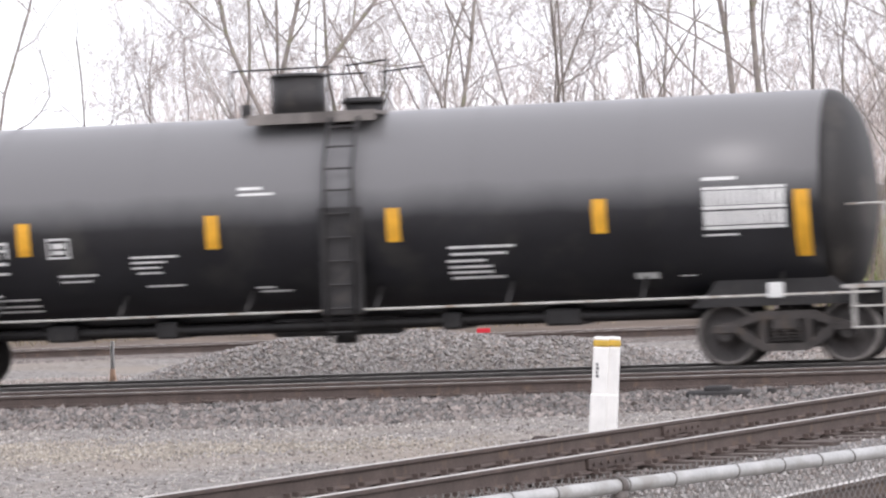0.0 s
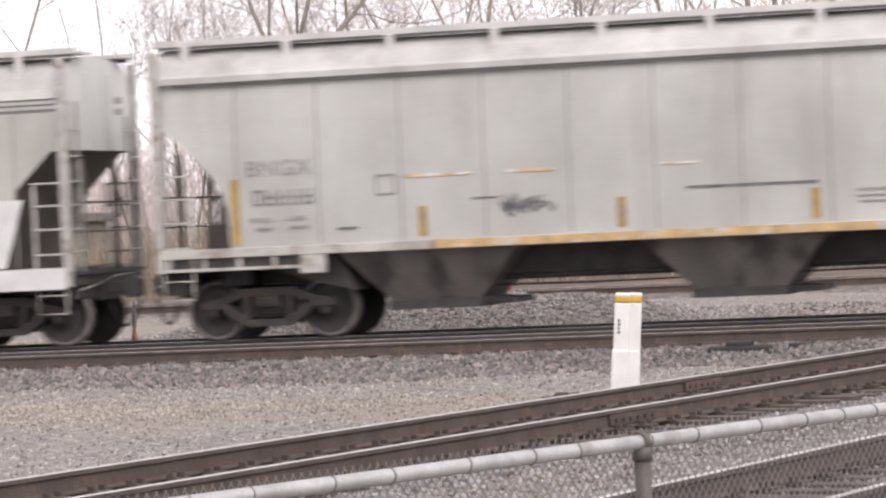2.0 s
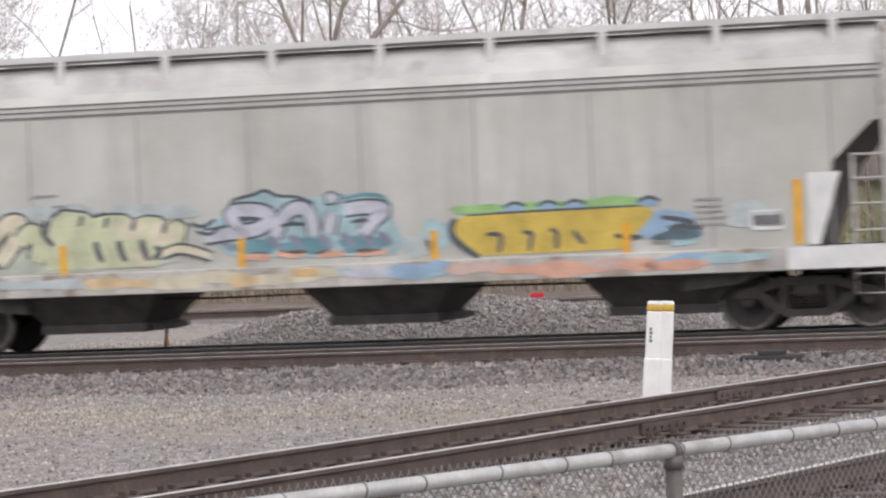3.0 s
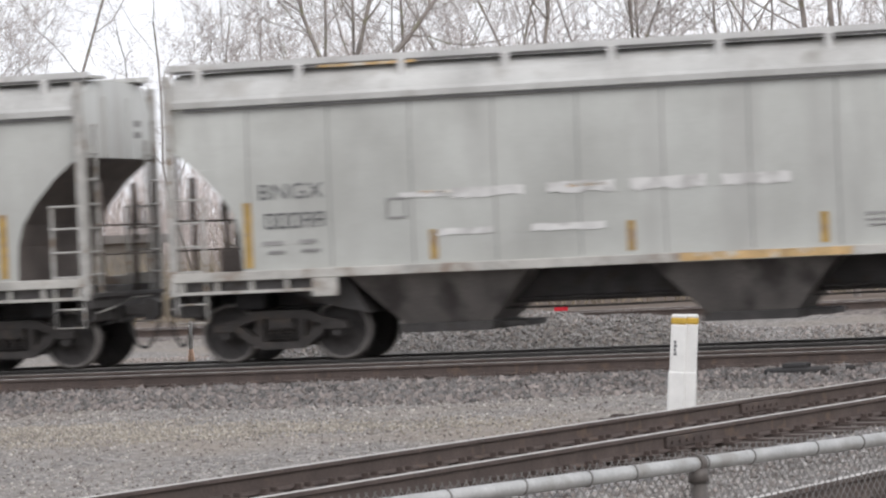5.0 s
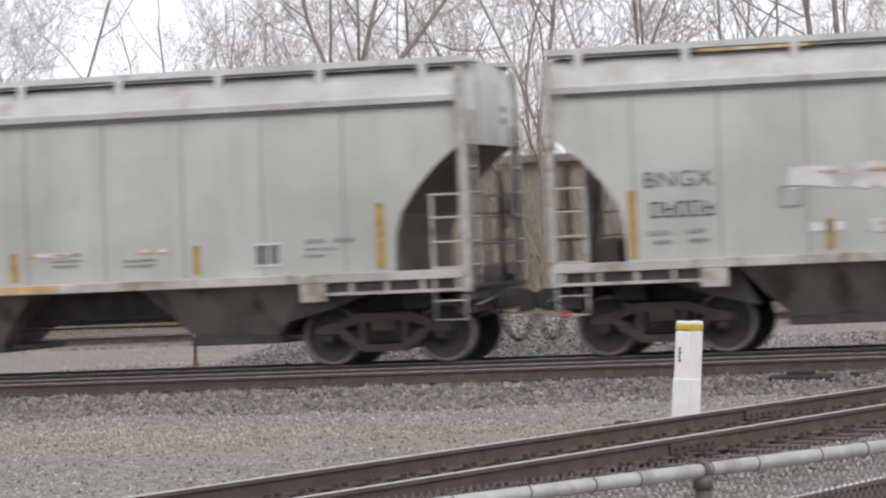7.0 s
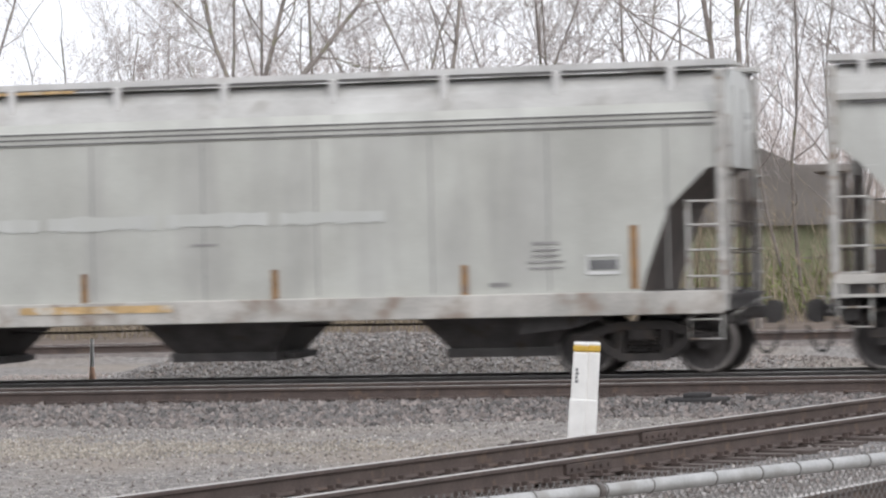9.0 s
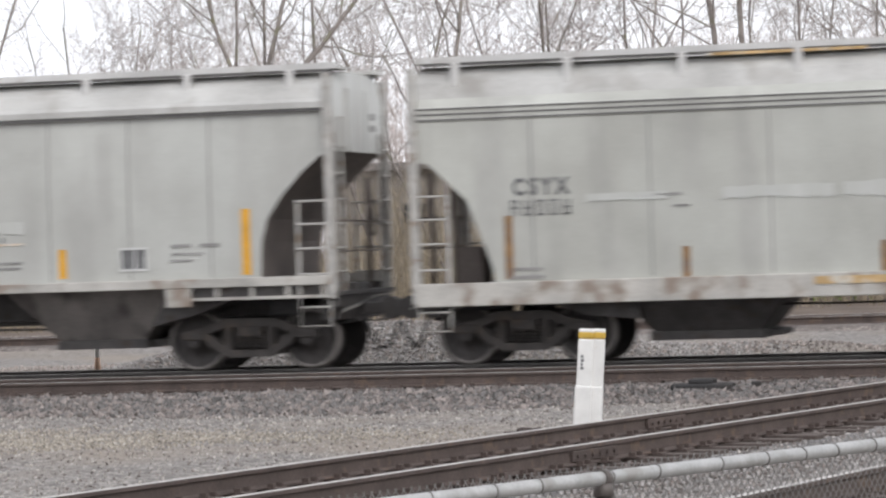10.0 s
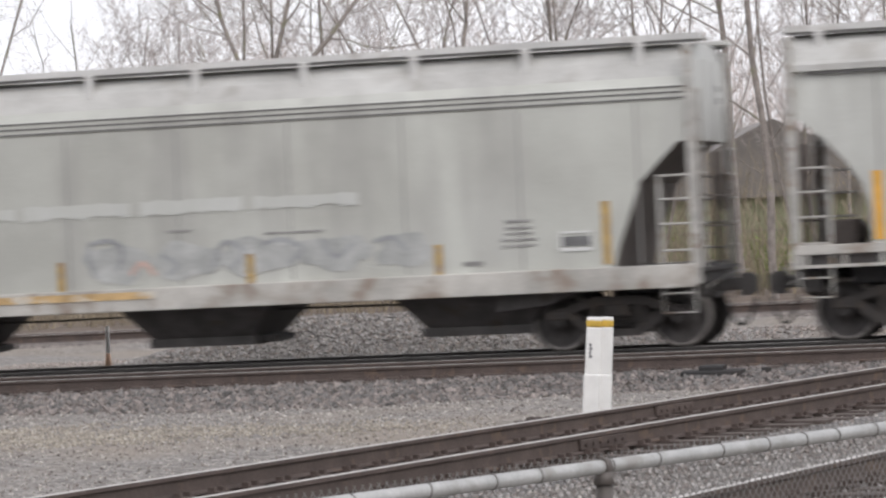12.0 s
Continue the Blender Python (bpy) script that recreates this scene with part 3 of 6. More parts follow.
def build_track(name, rail_mat, bed_mat, label, ties=True, tie_from=-14, tie_to=14, polish=True):
    c, turn, half = TRACKS[name]
    bm = fresh()
    extrude_x(bm, [(-1.7, -0.215), (-2.7, -0.43), (2.7, -0.43), (1.7, -0.215)], -half, half)
    bed = tagged(new("track_bed", mesh_of("track_bed", bm, bed_mat)), label, "railway track", kind="structure")
    bed.matrix_world = pose(c.x, c.y, 0, 0, 0, turn)
    rail_bm = fresh()
    extrude_x(rail_bm, RAIL_OUT, -half, half)
    rail_me = mesh_of("rail", rail_bm, rail_mat)
    top_bm = fresh()
    extrude_x(top_bm, [(-0.034, -0.004), (0.034, -0.004), (0.028, 0.0), (-0.028, 0.0)], -half, half)
    top_me = mesh_of("rail_top", top_bm, M["rail_top"] if polish else rail_mat)
    for y in (-GAUGE / 2, GAUGE / 2):
        r = part("rail", rail_me, None, bed, "rust-brown steel rail")
        r.location.y = y
        part("running_surface", top_me, None, r, "worn bright top of the rail")
    if ties:
        tie_bm = fresh()
        box(tie_bm, -0.11, 0.11, -1.3, 1.3, -0.32, -0.178, 0.008)
        tie_me = mesh_of("tie", tie_bm, M["tie"])
        plate_bm = fresh()
        box(plate_bm, -0.10, 0.10, -0.17, 0.17, -0.180, -0.164)
        for px in (-0.07, 0.07):
            for py in (-0.095, 0.095):
                box(plate_bm, px - 0.016, px + 0.016, py - 0.03, py + 0.03, -0.166, -0.128)
        plate_me = mesh_of("tie_plate", plate_bm, M["rail"])
        rng = random.Random(len(name))
        x = tie_from
        while x < tie_to:
            t = part("tie", tie_me, None, bed)
            t.location = (x + rng.uniform(-0.03, 0.03), rng.uniform(-0.06, 0.06), rng.uniform(-0.012, 0.004))
            t.rotation_euler.z = rng.uniform(-0.02, 0.02)
            for y in (-GAUGE / 2, GAUGE / 2):
                p = part("tie_plate", plate_me, None, bed)
                p.location = (t.location.x, y, 0)
            x += 0.52
    return bed


def far_side_bar(bed, x, y):
    """A bolted joint bar on the rail at y."""
    bm = fresh()
    box(bm, x - 0.45, x + 0.45, y - 0.045, y - 0.010, -0.14, -0.045, 0.006)
    for i in range(6):
        tube(bm, (x - 0.36 + i * 0.144, y - 0.065, -0.092), (x - 0.36 + i * 0.144, y - 0.04, -0.092), 0.018, n=6)
    part("joint_bar", bm, M["rail"], bed, "bolted rusty joint bar")


bed_main = build_track("main", M["rail_dark"], M["dark_ballast"], "main line track on ballast, the train's shade painted into its dark rails")
bed_siding = build_track("siding", M["rail"], M["ballast"], "rust-brown siding track on grey ballast")
bed_yard = build_track("yard", M["rail"], M["ballast"], "rust-brown yard track crossing the gravel", True, -9, 16)
bed_near = build_track("near", M["rail"], M["ballast"], "rusty track close behind the chain-link fence", True, -9, 12)
bed_far = build_track("far", M["rail"], M["brown_ballast"], "distant rusty track below the trees", False)
far_side_bar(bed_yard, 0.2, -0.75)
far_side_bar(bed_yard, 4.9, 0.75)


def beside(c, turn, lo, hi, half0, half1):
    ca, sa = math.cos(radians(turn)), math.sin(radians(turn))

    def place(rng):
        s, o = rng.uniform(half0, half1), rng.uniform(lo, hi)
        return c.x + s * ca - o * sa, c.y + s * sa + o * ca
    return place


def ragged(reach):
    """A strip on the near side of the siding whose outer edge wanders and thins out."""
    c, ca, sa = TRACKS["siding"][0], math.cos(radians(-TURN)), math.sin(radians(-TURN))

    def place(rng):
        along, out = rng.uniform(-10, 11), rng.uniform(reach - 1.2, -0.55)
        edge = reach + 0.5 * noise.noise(Vector((along * 0.6, 3.0, 0))) + rng.gauss(0, 0.35)
        return (c.x + along * ca - out * sa, c.y + along * sa + out * ca) if out > edge else None
    return place


stones("siding_ballast", "grey broken ballast stones along the siding", scatter(9000, 1, ragged(-3.5)), 0.095, M["stone_dark"], 2)
stones("mixed_ballast", "coarse brown-grey ballast stones along the siding", scatter(6000, 21, ragged(-3.8)), 0.11, M["stone_warm"], 22)
stones("main_ballast", "dark ballast stones between the rails", scatter(3500, 3, beside(TRACKS["siding"][0], -TURN, -0.5, 5.0, -10, 11)), 0.06, M["stone_warm"], 4)
stones("yard_ballast", "brown-grey ballast stones of the yard track", scatter(9000, 5, beside(TRACKS["yard"][0], SIDE_TURN, -2.9, 2.9, -8, 12)), 0.052, M["stone_warm"], 6)
stones("near_ballast", "grey ballast stones behind the fence", scatter(11000, 7, beside(TRACKS["near"][0], SIDE_TURN + 1.5, -2.0, 3.4, -7, 9)), 0.055, M["stone"], 8)
stones("heap_stones", "heap of grey ballast behind the train", scatter(10000, 9, beside(main_line(0, 7.0), -TURN, -3.0, 2.2, -7.0, 4.6)), 0.085, M["stone"], 10)


def loose(rng):
    x, y = rng.uniform(-8, 7), rng.uniform(24, 45)
    if (Vector((x, y, 0)) - NEAR_RAIL).dot(N) > -6.3:
        return None
    return (x, y) if abs(x) < 2 + y * 0.16 else None


stones("loose_gravel", "small pale stones strewn over the dirt", scatter(8000, 11, loose), 0.036, M["stone_pale"], 12)
stones("dark_gravel", "small dark stones strewn over the dirt", scatter(5000, 13, loose), 0.036, M["stone_warm"], 14)
stones("back_gravel", "brown-grey gravel behind the main line", scatter(11000, 15, beside(main_line(0, 5.5), -TURN, -3.6, 6.0, -11, 11)), 0.065, M["stone_warm"], 16)

stones("coarse_gravel", "coarse brown gravel behind the main line", scatter(14000, 23, beside(main_line(0, 6.5), -TURN, -4.5, 8.0, -11, 13)), 0.075, M["stone_tan"], 24)


def trodden(rng):
    x, y = rng.uniform(-9, 1.5), rng.uniform(33, 43)
    middle = 39.0 - 0.27 * (x + 4) - 0.05 * x
    reach = (1.0 if x < -2.2 else max(0.0, 1 - (x + 2.2) / 4)) * (1.5 + 1.3 * noise.noise(Vector((x * 0.5, y * 0.5, 0))))
    return (x, y) if abs(rng.gauss(0, 0.6) + y - middle) < reach else None


stones("tan_grit", "trodden tan grit in the gravel", scatter(11000, 19, trodden), 0.034, M["dirt"], 20)


def oily_place(rng):
    q = main_line(rng.gauss(5.6, 2.3), rng.uniform(-6.0, -3.3))
    return q.x, q.y


stones("oily_stones", "oil-blackened stones round the switch machine", scatter(4500, 21, oily_place), 0.06, M["stone_oily"], 22)


def soil_clump():
    bm = fresh()
    bmesh.ops.create_icosphere(bm, subdivisions=3, radius=1.0)
    for v in bm.verts:
        k = 1 + 0.55 * noise.noise(v.co * 2.3) + 0.25 * noise.noise(v.co * 6)
        v.co = Vector((v.co.x * 0.24 * k, v.co.y * 0.18 * k, v.co.z * 0.085 * k))
    ob = tagged(new("soil_clump", mesh_of("soil_clump", bm, M["soil"])), "dark clump of soil and dead weeds on the gravel", "soil")
    ob.location = (1.87, 35.6, ground_z(1.87, 35.6) + 0.03)


soil_clump()


def switch_machine():
    base = tagged(new("switch_machine"), "low black switch machine with rods beside the siding", "switch machine")
    base.matrix_world = Matrix.Translation(main_line(6.1, -4.45, -0.33)) @ pose(0, 0, 0, 0, 0, -TURN)
    bm = fresh()
    box(bm, -0.42, 0.42, -0.2, 0.2, 0.0, 0.17, 0.03)
    box(bm, -0.18, 0.16, -0.17, 0.17, 0.15, 0.23, 0.025)
    part("housing", bm, M["gear"], base, "oily black iron housing")
    bm = fresh()
    tube(bm, (-0.1, 0.1, 0.08), (-0.1, 1.5, 0.06), 0.022)
    tube(bm, (0.15, 0.1, 0.08), (0.15, 1.5, 0.06), 0.022)
    part("throw_rod", bm, M["rail_dark"], base)
    for x in (-1.15, -0.62, 0.62):
        bm = fresh()
        box(bm, x - 0.13, x + 0.13, -0.5, 1.4, -0.12, 0.055, 0.015)
        part("head_tie", bm, M["gear"], base, "oil-blackened long timber")
    bm = fresh()
    tube(bm, (0.72, -0.1, 0.0), (0.72, -0.1, 0.16), 0.03)
    box(bm, 0.66, 0.78, -0.14, -0.06, 0.1, 0.18, 0.01)
    part("lever_stand", bm, M["gear"], base)


switch_machine()


# ---------------- marker post, cone, plates ----------------
def marker_post():
    x, y = 2.53, 36.3
    z = ground_z(x, y) - 0.05
    base = tagged(new("marker_post"), "leaning white marker post of twin square tubes with an ochre band", "marker post")
    base.matrix_world = pose(x, y, z, 0, 4.6, -6)
    for name, x0, w, y0, h in (("front_tube", -0.155, 0.185, -0.09, 1.16), ("rear_tube", -0.005, 0.155, -0.045, 1.165)):
        bm = fresh()
        box(bm, x0, x0 + w, y0, y0 + 0.17, 0, 0.55, 0.022)
        low = part(name, bm, M["post"], base, "white plastic square tube")
        bm = fresh()
        box(bm, x0 + 0.012, x0 + w - 0.004, y0 + 0.012, y0 + 0.165, 0.53, h - 0.105, 0.022)
        part("sleeve", bm, M["post"], low)
        bm = fresh()
        box(bm, x0 + 0.010, x0 + w - 0.002, y0 + 0.010, y0 + 0.167, h - 0.108, h - 0.03, 0.02)
        part("band", bm, M["post_cap"], low, "ochre yellow band")
        bm = fresh()
        box(bm, x0 + 0.012, x0 + w - 0.004, y0 + 0.012, y0 + 0.165, h - 0.045, h, 0.02)
        part("cap", bm, M["post"], low)
    bm = fresh()
    for k in range(4):
        box(bm, -0.105, -0.072 - 0.008 * (k % 2), -0.083, -0.077, 0.72 + k * 0.042, 0.75 + k * 0.042)
    part("lettering", bm, M["letter"], base, "small dark upright lettering")


marker_post()


def cone():
    p = main_line(-4.95, 2.6)
    z = ground_z(p.x, p.y)
    base = tagged(new("marker_cone"), "small faded orange cone with a thin pale rod", "traffic cone")
    base.location = (p.x, p.y, z)
    bm = fresh()
    box(bm, -0.13, 0.13, -0.13, 0.13, 0, 0.035, 0.01)
    tube(bm, (0, 0, 0.03), (0, 0, 0.40), 0.085, 0.035, 16)
    part("body", bm, M["cone"], base)
    bm = fresh()
    tube(bm, (0, 0, 0.38), (0.012, 0, 0.84), 0.034, 0.03, 10)
    part("rod", bm, M["post"], base, "thin pale rod")


cone()


def red_plates():
    for s, w in ((-0.3, 0.24),):
        p = main_line(s, 8.9)
        z = ground_z(p.x, p.y)
        base = tagged(new("red_marker"), "small red marker plate on a short stake", "marker plate")
        base.location = (p.x, p.y, z)
        top = 0.42
        bm = fresh()
        box(bm, -w / 2, w / 2, -0.015, 0.015, top - z - 0.03, top - z + 0.05, 0.008)
        part("plate", bm, M["red"], base)
        bm = fresh()
        tube(bm, (0, 0.02, -0.05), (0, 0.02, top - z), 0.02, n=8)
        part("stake", bm, M["fence_post"], base)


red_plates()


# ---------------- fence ----------------
def fence():
    a, d = Vector((0.257, 13.2, 0)), Vector((1.743, 2.0, 0)).normalized()
    top, low = 0.76, -0.34
    base = tagged(new("chain_link_fence"), "galvanised chain-link fence with a pipe top rail", "fence")
    turn = math.degrees(math.atan2(d.y, d.x))
    base.matrix_world = pose(a.x, a.y, 0, 0, 0, turn)
    bm = fresh()
    tube(bm, (-6, 0, top), (11, 0, top), 0.0305, n=20)
    part("top_rail", bm, M["pipe"], base, "pale galvanised pipe")
    joint = 1.20
    bm = fresh()
    tube(bm, (0, 0.0, low), (0, 0.0, top - 0.02), 0.036, n=16)
    post_me = mesh_of("fence_post", bm, M["fence_post"])
    bm = fresh()
    tube(bm, (-0.018, 0, 0), (0.018, 0, 0), 0.039, n=18)
    tube(bm, (0, 0, -0.075), (0, 0, -0.02), 0.045, 0.038, n=16)
    loop_me = mesh_of("loop_cap", bm, M["fence_post"])
    bm = fresh()
    tube(bm, (-0.004, 0, 0), (0.004, 0, 0), 0.0345, n=18)
    ring_me = mesh_of("tie_ring", bm, M["wire"])
    for k in range(-2, 4):
        x = joint + k * 3.05
        p = part("post", post_me, None, base, "dull grey line post")
        p.location.x = x
        c = part("loop_cap", loop_me, None, p)
        c.location.z = top
    rng = random.Random(4)
    x = -3.0
    while x < 9:
        r = part("tie_ring", ring_me, None, base)
        r.location = (x, 0, top)
        r.rotation_euler = (0, rng.uniform(-0.25, 0.25), rng.uniform(-0.25, 0.25))
        x += rng.uniform(0.26, 0.5)
    verts, faces = [], []
    pitch, height = 0.048, top - low + 0.035

    def wire(x0, x1, y):
        p, q = Vector((x0, y, low + 0.02)), Vector((x1, y, top + 0.055))
        across = (q - p).normalized().cross(Vector((0, 1, 0))) * 0.0026
        i = len(verts)
        for e in (p, q):
            verts.extend([tuple(e + across), tuple(e - across), tuple(e + Vector((0, 0.003, 0)))])
        faces.extend([(i, i + 1, i + 4, i + 3), (i + 1, i + 2, i + 5, i + 4), (i + 2, i, i + 3, i + 5)])
    x = -5.0
    while x < 9:
        wire(x, x + height * 0.85, 0.034)
        wire(x, x - height * 0.85, 0.038)
        x += pitch
    ob = part("wire_mesh", from_lists("wire_mesh", verts, faces, M["wire"]), None, base, "diamond mesh of galvanised wire")
    ob["kind"] = "stuff"


fence()


# ---------------- wooden door jamb close by ----------------
def jamb():
    y = 1.30
    x = 0.0875 + math.tan(radians(9.80)) * y
    base = tagged(new("door_1"), "varnished brown wooden door jamb with a dark door edge", "door frame", kind="structure")
    base.matrix_world = pose(x, y, 0, 0, 0, 0)
    bm = fresh()
    box(bm, 0.0, 0.0052, 0.0, 0.006, -0.36, 2.4, 0.001)
    part("bead", bm, M["wood_dark"], base, "dark edge bead")
    bm = fresh()
    box(bm, 0.0053, 0.0178, -0.0008, 0.008, -0.36, 2.4, 0.003)
    part("stop", bm, M["wood"], base, "varnished wooden stop")
    bm = fresh()
    box(bm, 0.0176, 0.30, 0.004, 0.05, -0.36, 2.4, 0.002)
    part("panel", bm, M["wood_dark"], base, "brown door edge, darkened in colour for shade")


jamb()


def jamb_shade_porch():
    """Unseen plain walls and a ceiling, added round the camera's doorway to shade the jamb."""
    for name, x0, x1, y0, y1, z0, z1 in (("ceiling", -2.3, 2.3, -2.4, 1.36, 2.4, 2.5), 
                                         ("shade_wall_east", 2.2, 2.3, -2.3, 1.29, -0.36, 2.4), ("shade_wall_north_1", 0.62, 2.3, 1.30, 1.36, -0.36, 2.4), ("shade_wall_north_2", -2.3, -0.62, 1.30, 1.36, -0.36, 2.4)):
        bm = fresh()
        box(bm, x0, x1, y0, y1, z0, z1)
        tagged(new(name, mesh_of(name, bm, M["wall"])), "unseen brown-grey wall added to shade the door jamb" if name != "ceiling" else "unseen ceiling added to shade the door jamb", "ceiling" if name == "ceiling" else "wall", kind="structure")


jamb_shade_porch()


# ---------------- background ----------------
def tree_mesh(seed, height, stems, fork=0.0, twigs=1.0, trunk_r=0.105):
    """Lists of tapered limbs; returns (trunk and limbs, fine twigs, buds)."""
    rng = random.Random(seed)
    limbs, fine, buds = ([], []), ([], []), ([], [])

    def segment(target, p, q, r0, r1, n):
        v, f = target
        d = (q - p).normalized()
        m = d.to_track_quat("Z", "Y").to_matrix()
        i = len(v)
        for c, r in ((p, r0), (q, r1)):
            for k in range(n):
                a = 2 * math.pi * k / n
                v.append(tuple(c + m @ Vector((r * math.cos(a), r * math.sin(a), 0))))
        for k in range(n):
            f.append((i + k, i + (k + 1) % n, i + n + (k + 1) % n, i + n + k))

    def bud(p):
        v, f = buds
        i, s = len(v), rng.uniform(0.010, 0.022)
        a, b = Vector([rng.gauss(0, 1) for _ in range(3)]).normalized() * s, Vector([rng.gauss(0, 1) for _ in range(3)]).normalized() * s
        v.extend([tuple(p - a), tuple(p + b), tuple(p + a), tuple(p - b)])
        f.append((i, i + 1, i + 2, i + 3))

    def grow(p, d, length, r, level):
        steps = (9, 7, 5, 4, 3)[level]
        target, n = (limbs, (8, 6, 5)[level]) if level < 3 else (fine, 3)
        step = length / steps
        for i in range(steps):
            wobble = (0.09, 0.17, 0.22, 0.27, 0.3)[level]
            d = (d + Vector([rng.gauss(0, wobble) for _ in range(3)]) + Vector((0, 0, 0.07))).normalized()
            q = p + d * step
            r1 = r * (1 - 0.75 / steps)
            segment(target, p, q, r, r1, n)
            p, r = q, r1
            if level < 4 and (i > 1 or level > 1):
                count = (1.3, 1.05, 1.1, 0.85)[level] * twigs
                for _ in range(int(count + rng.random())):
                    side = Vector([rng.gauss(0, 1) for _ in range(3)])
                    side = (side - d * side.dot(d)).normalized()
                    e = (d * rng.uniform(0.45, 0.95) + side * rng.uniform(0.5, 0.95)).normalized()
                    grow(p, e, length * rng.uniform(0.32, 0.52), max(0.006, r * rng.uniform(0.34, 0.58)), level + 1)
            elif level == 4 and rng.random() < 0.3:
                bud(p)

    if fork:
        segment(limbs, Vector((0, 0, -0.3)), Vector((0.05, 0, fork * 0.5)), trunk_r * 1.9, trunk_r * 1.6, 10)
        segment(limbs, Vector((0.05, 0, fork * 0.5)), Vector((0, 0, fork + 0.1)), trunk_r * 1.6, trunk_r * 1.35, 10)
    for dx, dy, r, h, bend in stems:
        grow(Vector((dx * 0.3, dy * 0.3, fork - 0.3)), Vector((dx + bend, dy, 1)).normalized(), height * h, trunk_r * r, 0)
    return limbs, fine, buds


def tree_kind(seed, height, stems, twigs=1.0, trunk_r=0.105, fork=0.0):
    limbs, fine, buds = tree_mesh(seed, height, stems, fork, twigs, trunk_r)
    return [from_lists("trunk", *limbs, M["bark"], True), from_lists("crown", *fine, M["twig"]), from_lists("bud_growth", *buds, M["bud"])]


KINDS = [
    tree_kind(11, 15, [(0.0, 0.0, 1.0, 0.8, 0.10)], 1.0, 0.085),
    tree_kind(12, 16, [(-0.05, 0.1, 0.8, 0.75, -0.22), (0.1, -0.1, 0.9, 0.8, 0.26)], 1.0, 0.08),
    tree_kind(13, 9, [(-0.30, 0.1, 0.75, 0.75, -0.05), (0.0, 0.0, 0.8, 0.8, 0.16), (0.30, -0.1, 0.85, 0.85, 0.75)], 1.0, 0.095, 6.0),
    tree_kind(14, 15, [(0.0, 0.0, 0.9, 0.8, -0.34)], 1.0, 0.085),
    tree_kind(15, 12, [(-0.3, 0.2, 0.5, 0.8, -0.2), (0.2, 0.2, 0.55, 0.85, 0.1), (0.1, -0.3, 0.5, 0.8, 0.3)], 1.0, 0.10),
    tree_kind(16, 17, [(0.0, 0.0, 1.1, 0.85, 0.0)], 0.8, 0.10),
]
FIRST = {}


def tree(kind, x, y, scale, turn):
    m = pose(x, y, -0.4, 0, 0, turn) @ Matrix.Diagonal((scale, scale, scale, 1))
    if kind not in FIRST:
        base = tagged(new("bare_tree"), "bare grey-brown tree with fine twigs behind the tracks", "tree", "trees behind the tracks")
        for name, me in zip(("trunk", "crown", "bud_growth"), KINDS[kind]):
            ob = part(name, me, None, base)
            if name != "trunk":
                ob["kind"] = "stuff"
        base.matrix_world = m
        FIRST[kind] = base
        return base
    made = copy_thing(FIRST[kind], Matrix.Identity(4))
    made.scale = (scale, scale, scale)
    made.location, made.rotation_euler = (x, y, -0.4), (0, 0, radians(turn))
    return made


rng_t = random.Random(77)
# bearing of each tree (as a slope to the right of straight ahead, in thousandths), distance, kind, size, turn
for b, dist, kind, size, turn in (
        (-125, 96, 1, 0.95, 40), (-132, 108, 4, 1.1, 80), (-63, 100, 4, 1.0, 30), (-53, 95, 3, 0.95, 170), (-46, 97, 3, 1.0, 200), (-25, 90, 2, 1.0, 0),
        (-3, 108, 4, 1.1, 75), (16, 96, 3, 1.0, 20), (30, 92, 0, 1.05, 60), (37, 97, 1, 0.9, 10), (52, 106, 4, 1.2, 120), (66, 99, 1, 0.9, 250),
        (84, 98, 4, 1.2, 10), (96, 104, 3, 1.0, 300), (115, 88, 5, 1.0, 0), (124, 86, 5, 1.05, 110), (139, 97, 4, 1.2, 200), (150, 95, 1, 1.0, 300),
        (166, 100, 0, 1.0, 20), (184, 93, 1, 1.05, 100), (205, 98, 3, 1.0, 30), (-150, 100, 0, 1.0, 10), (-172, 97, 1, 1.0, 10), (235, 100, 4, 1.1, 10)):
    tree(kind, dist * b / 1000, dist, size, turn)
for i in range(10):
    dist = rng_t.uniform(135, 175)
    bearing = rng_t.uniform(-0.17, 0.26)
    if -0.115 < bearing < -0.075:
        bearing += 0.06
    tree(rng_t.choice((0, 1, 3, 4)), dist * bearing, dist, rng_t.uniform(0.8, 1.15), rng_t.uniform(0, 360))


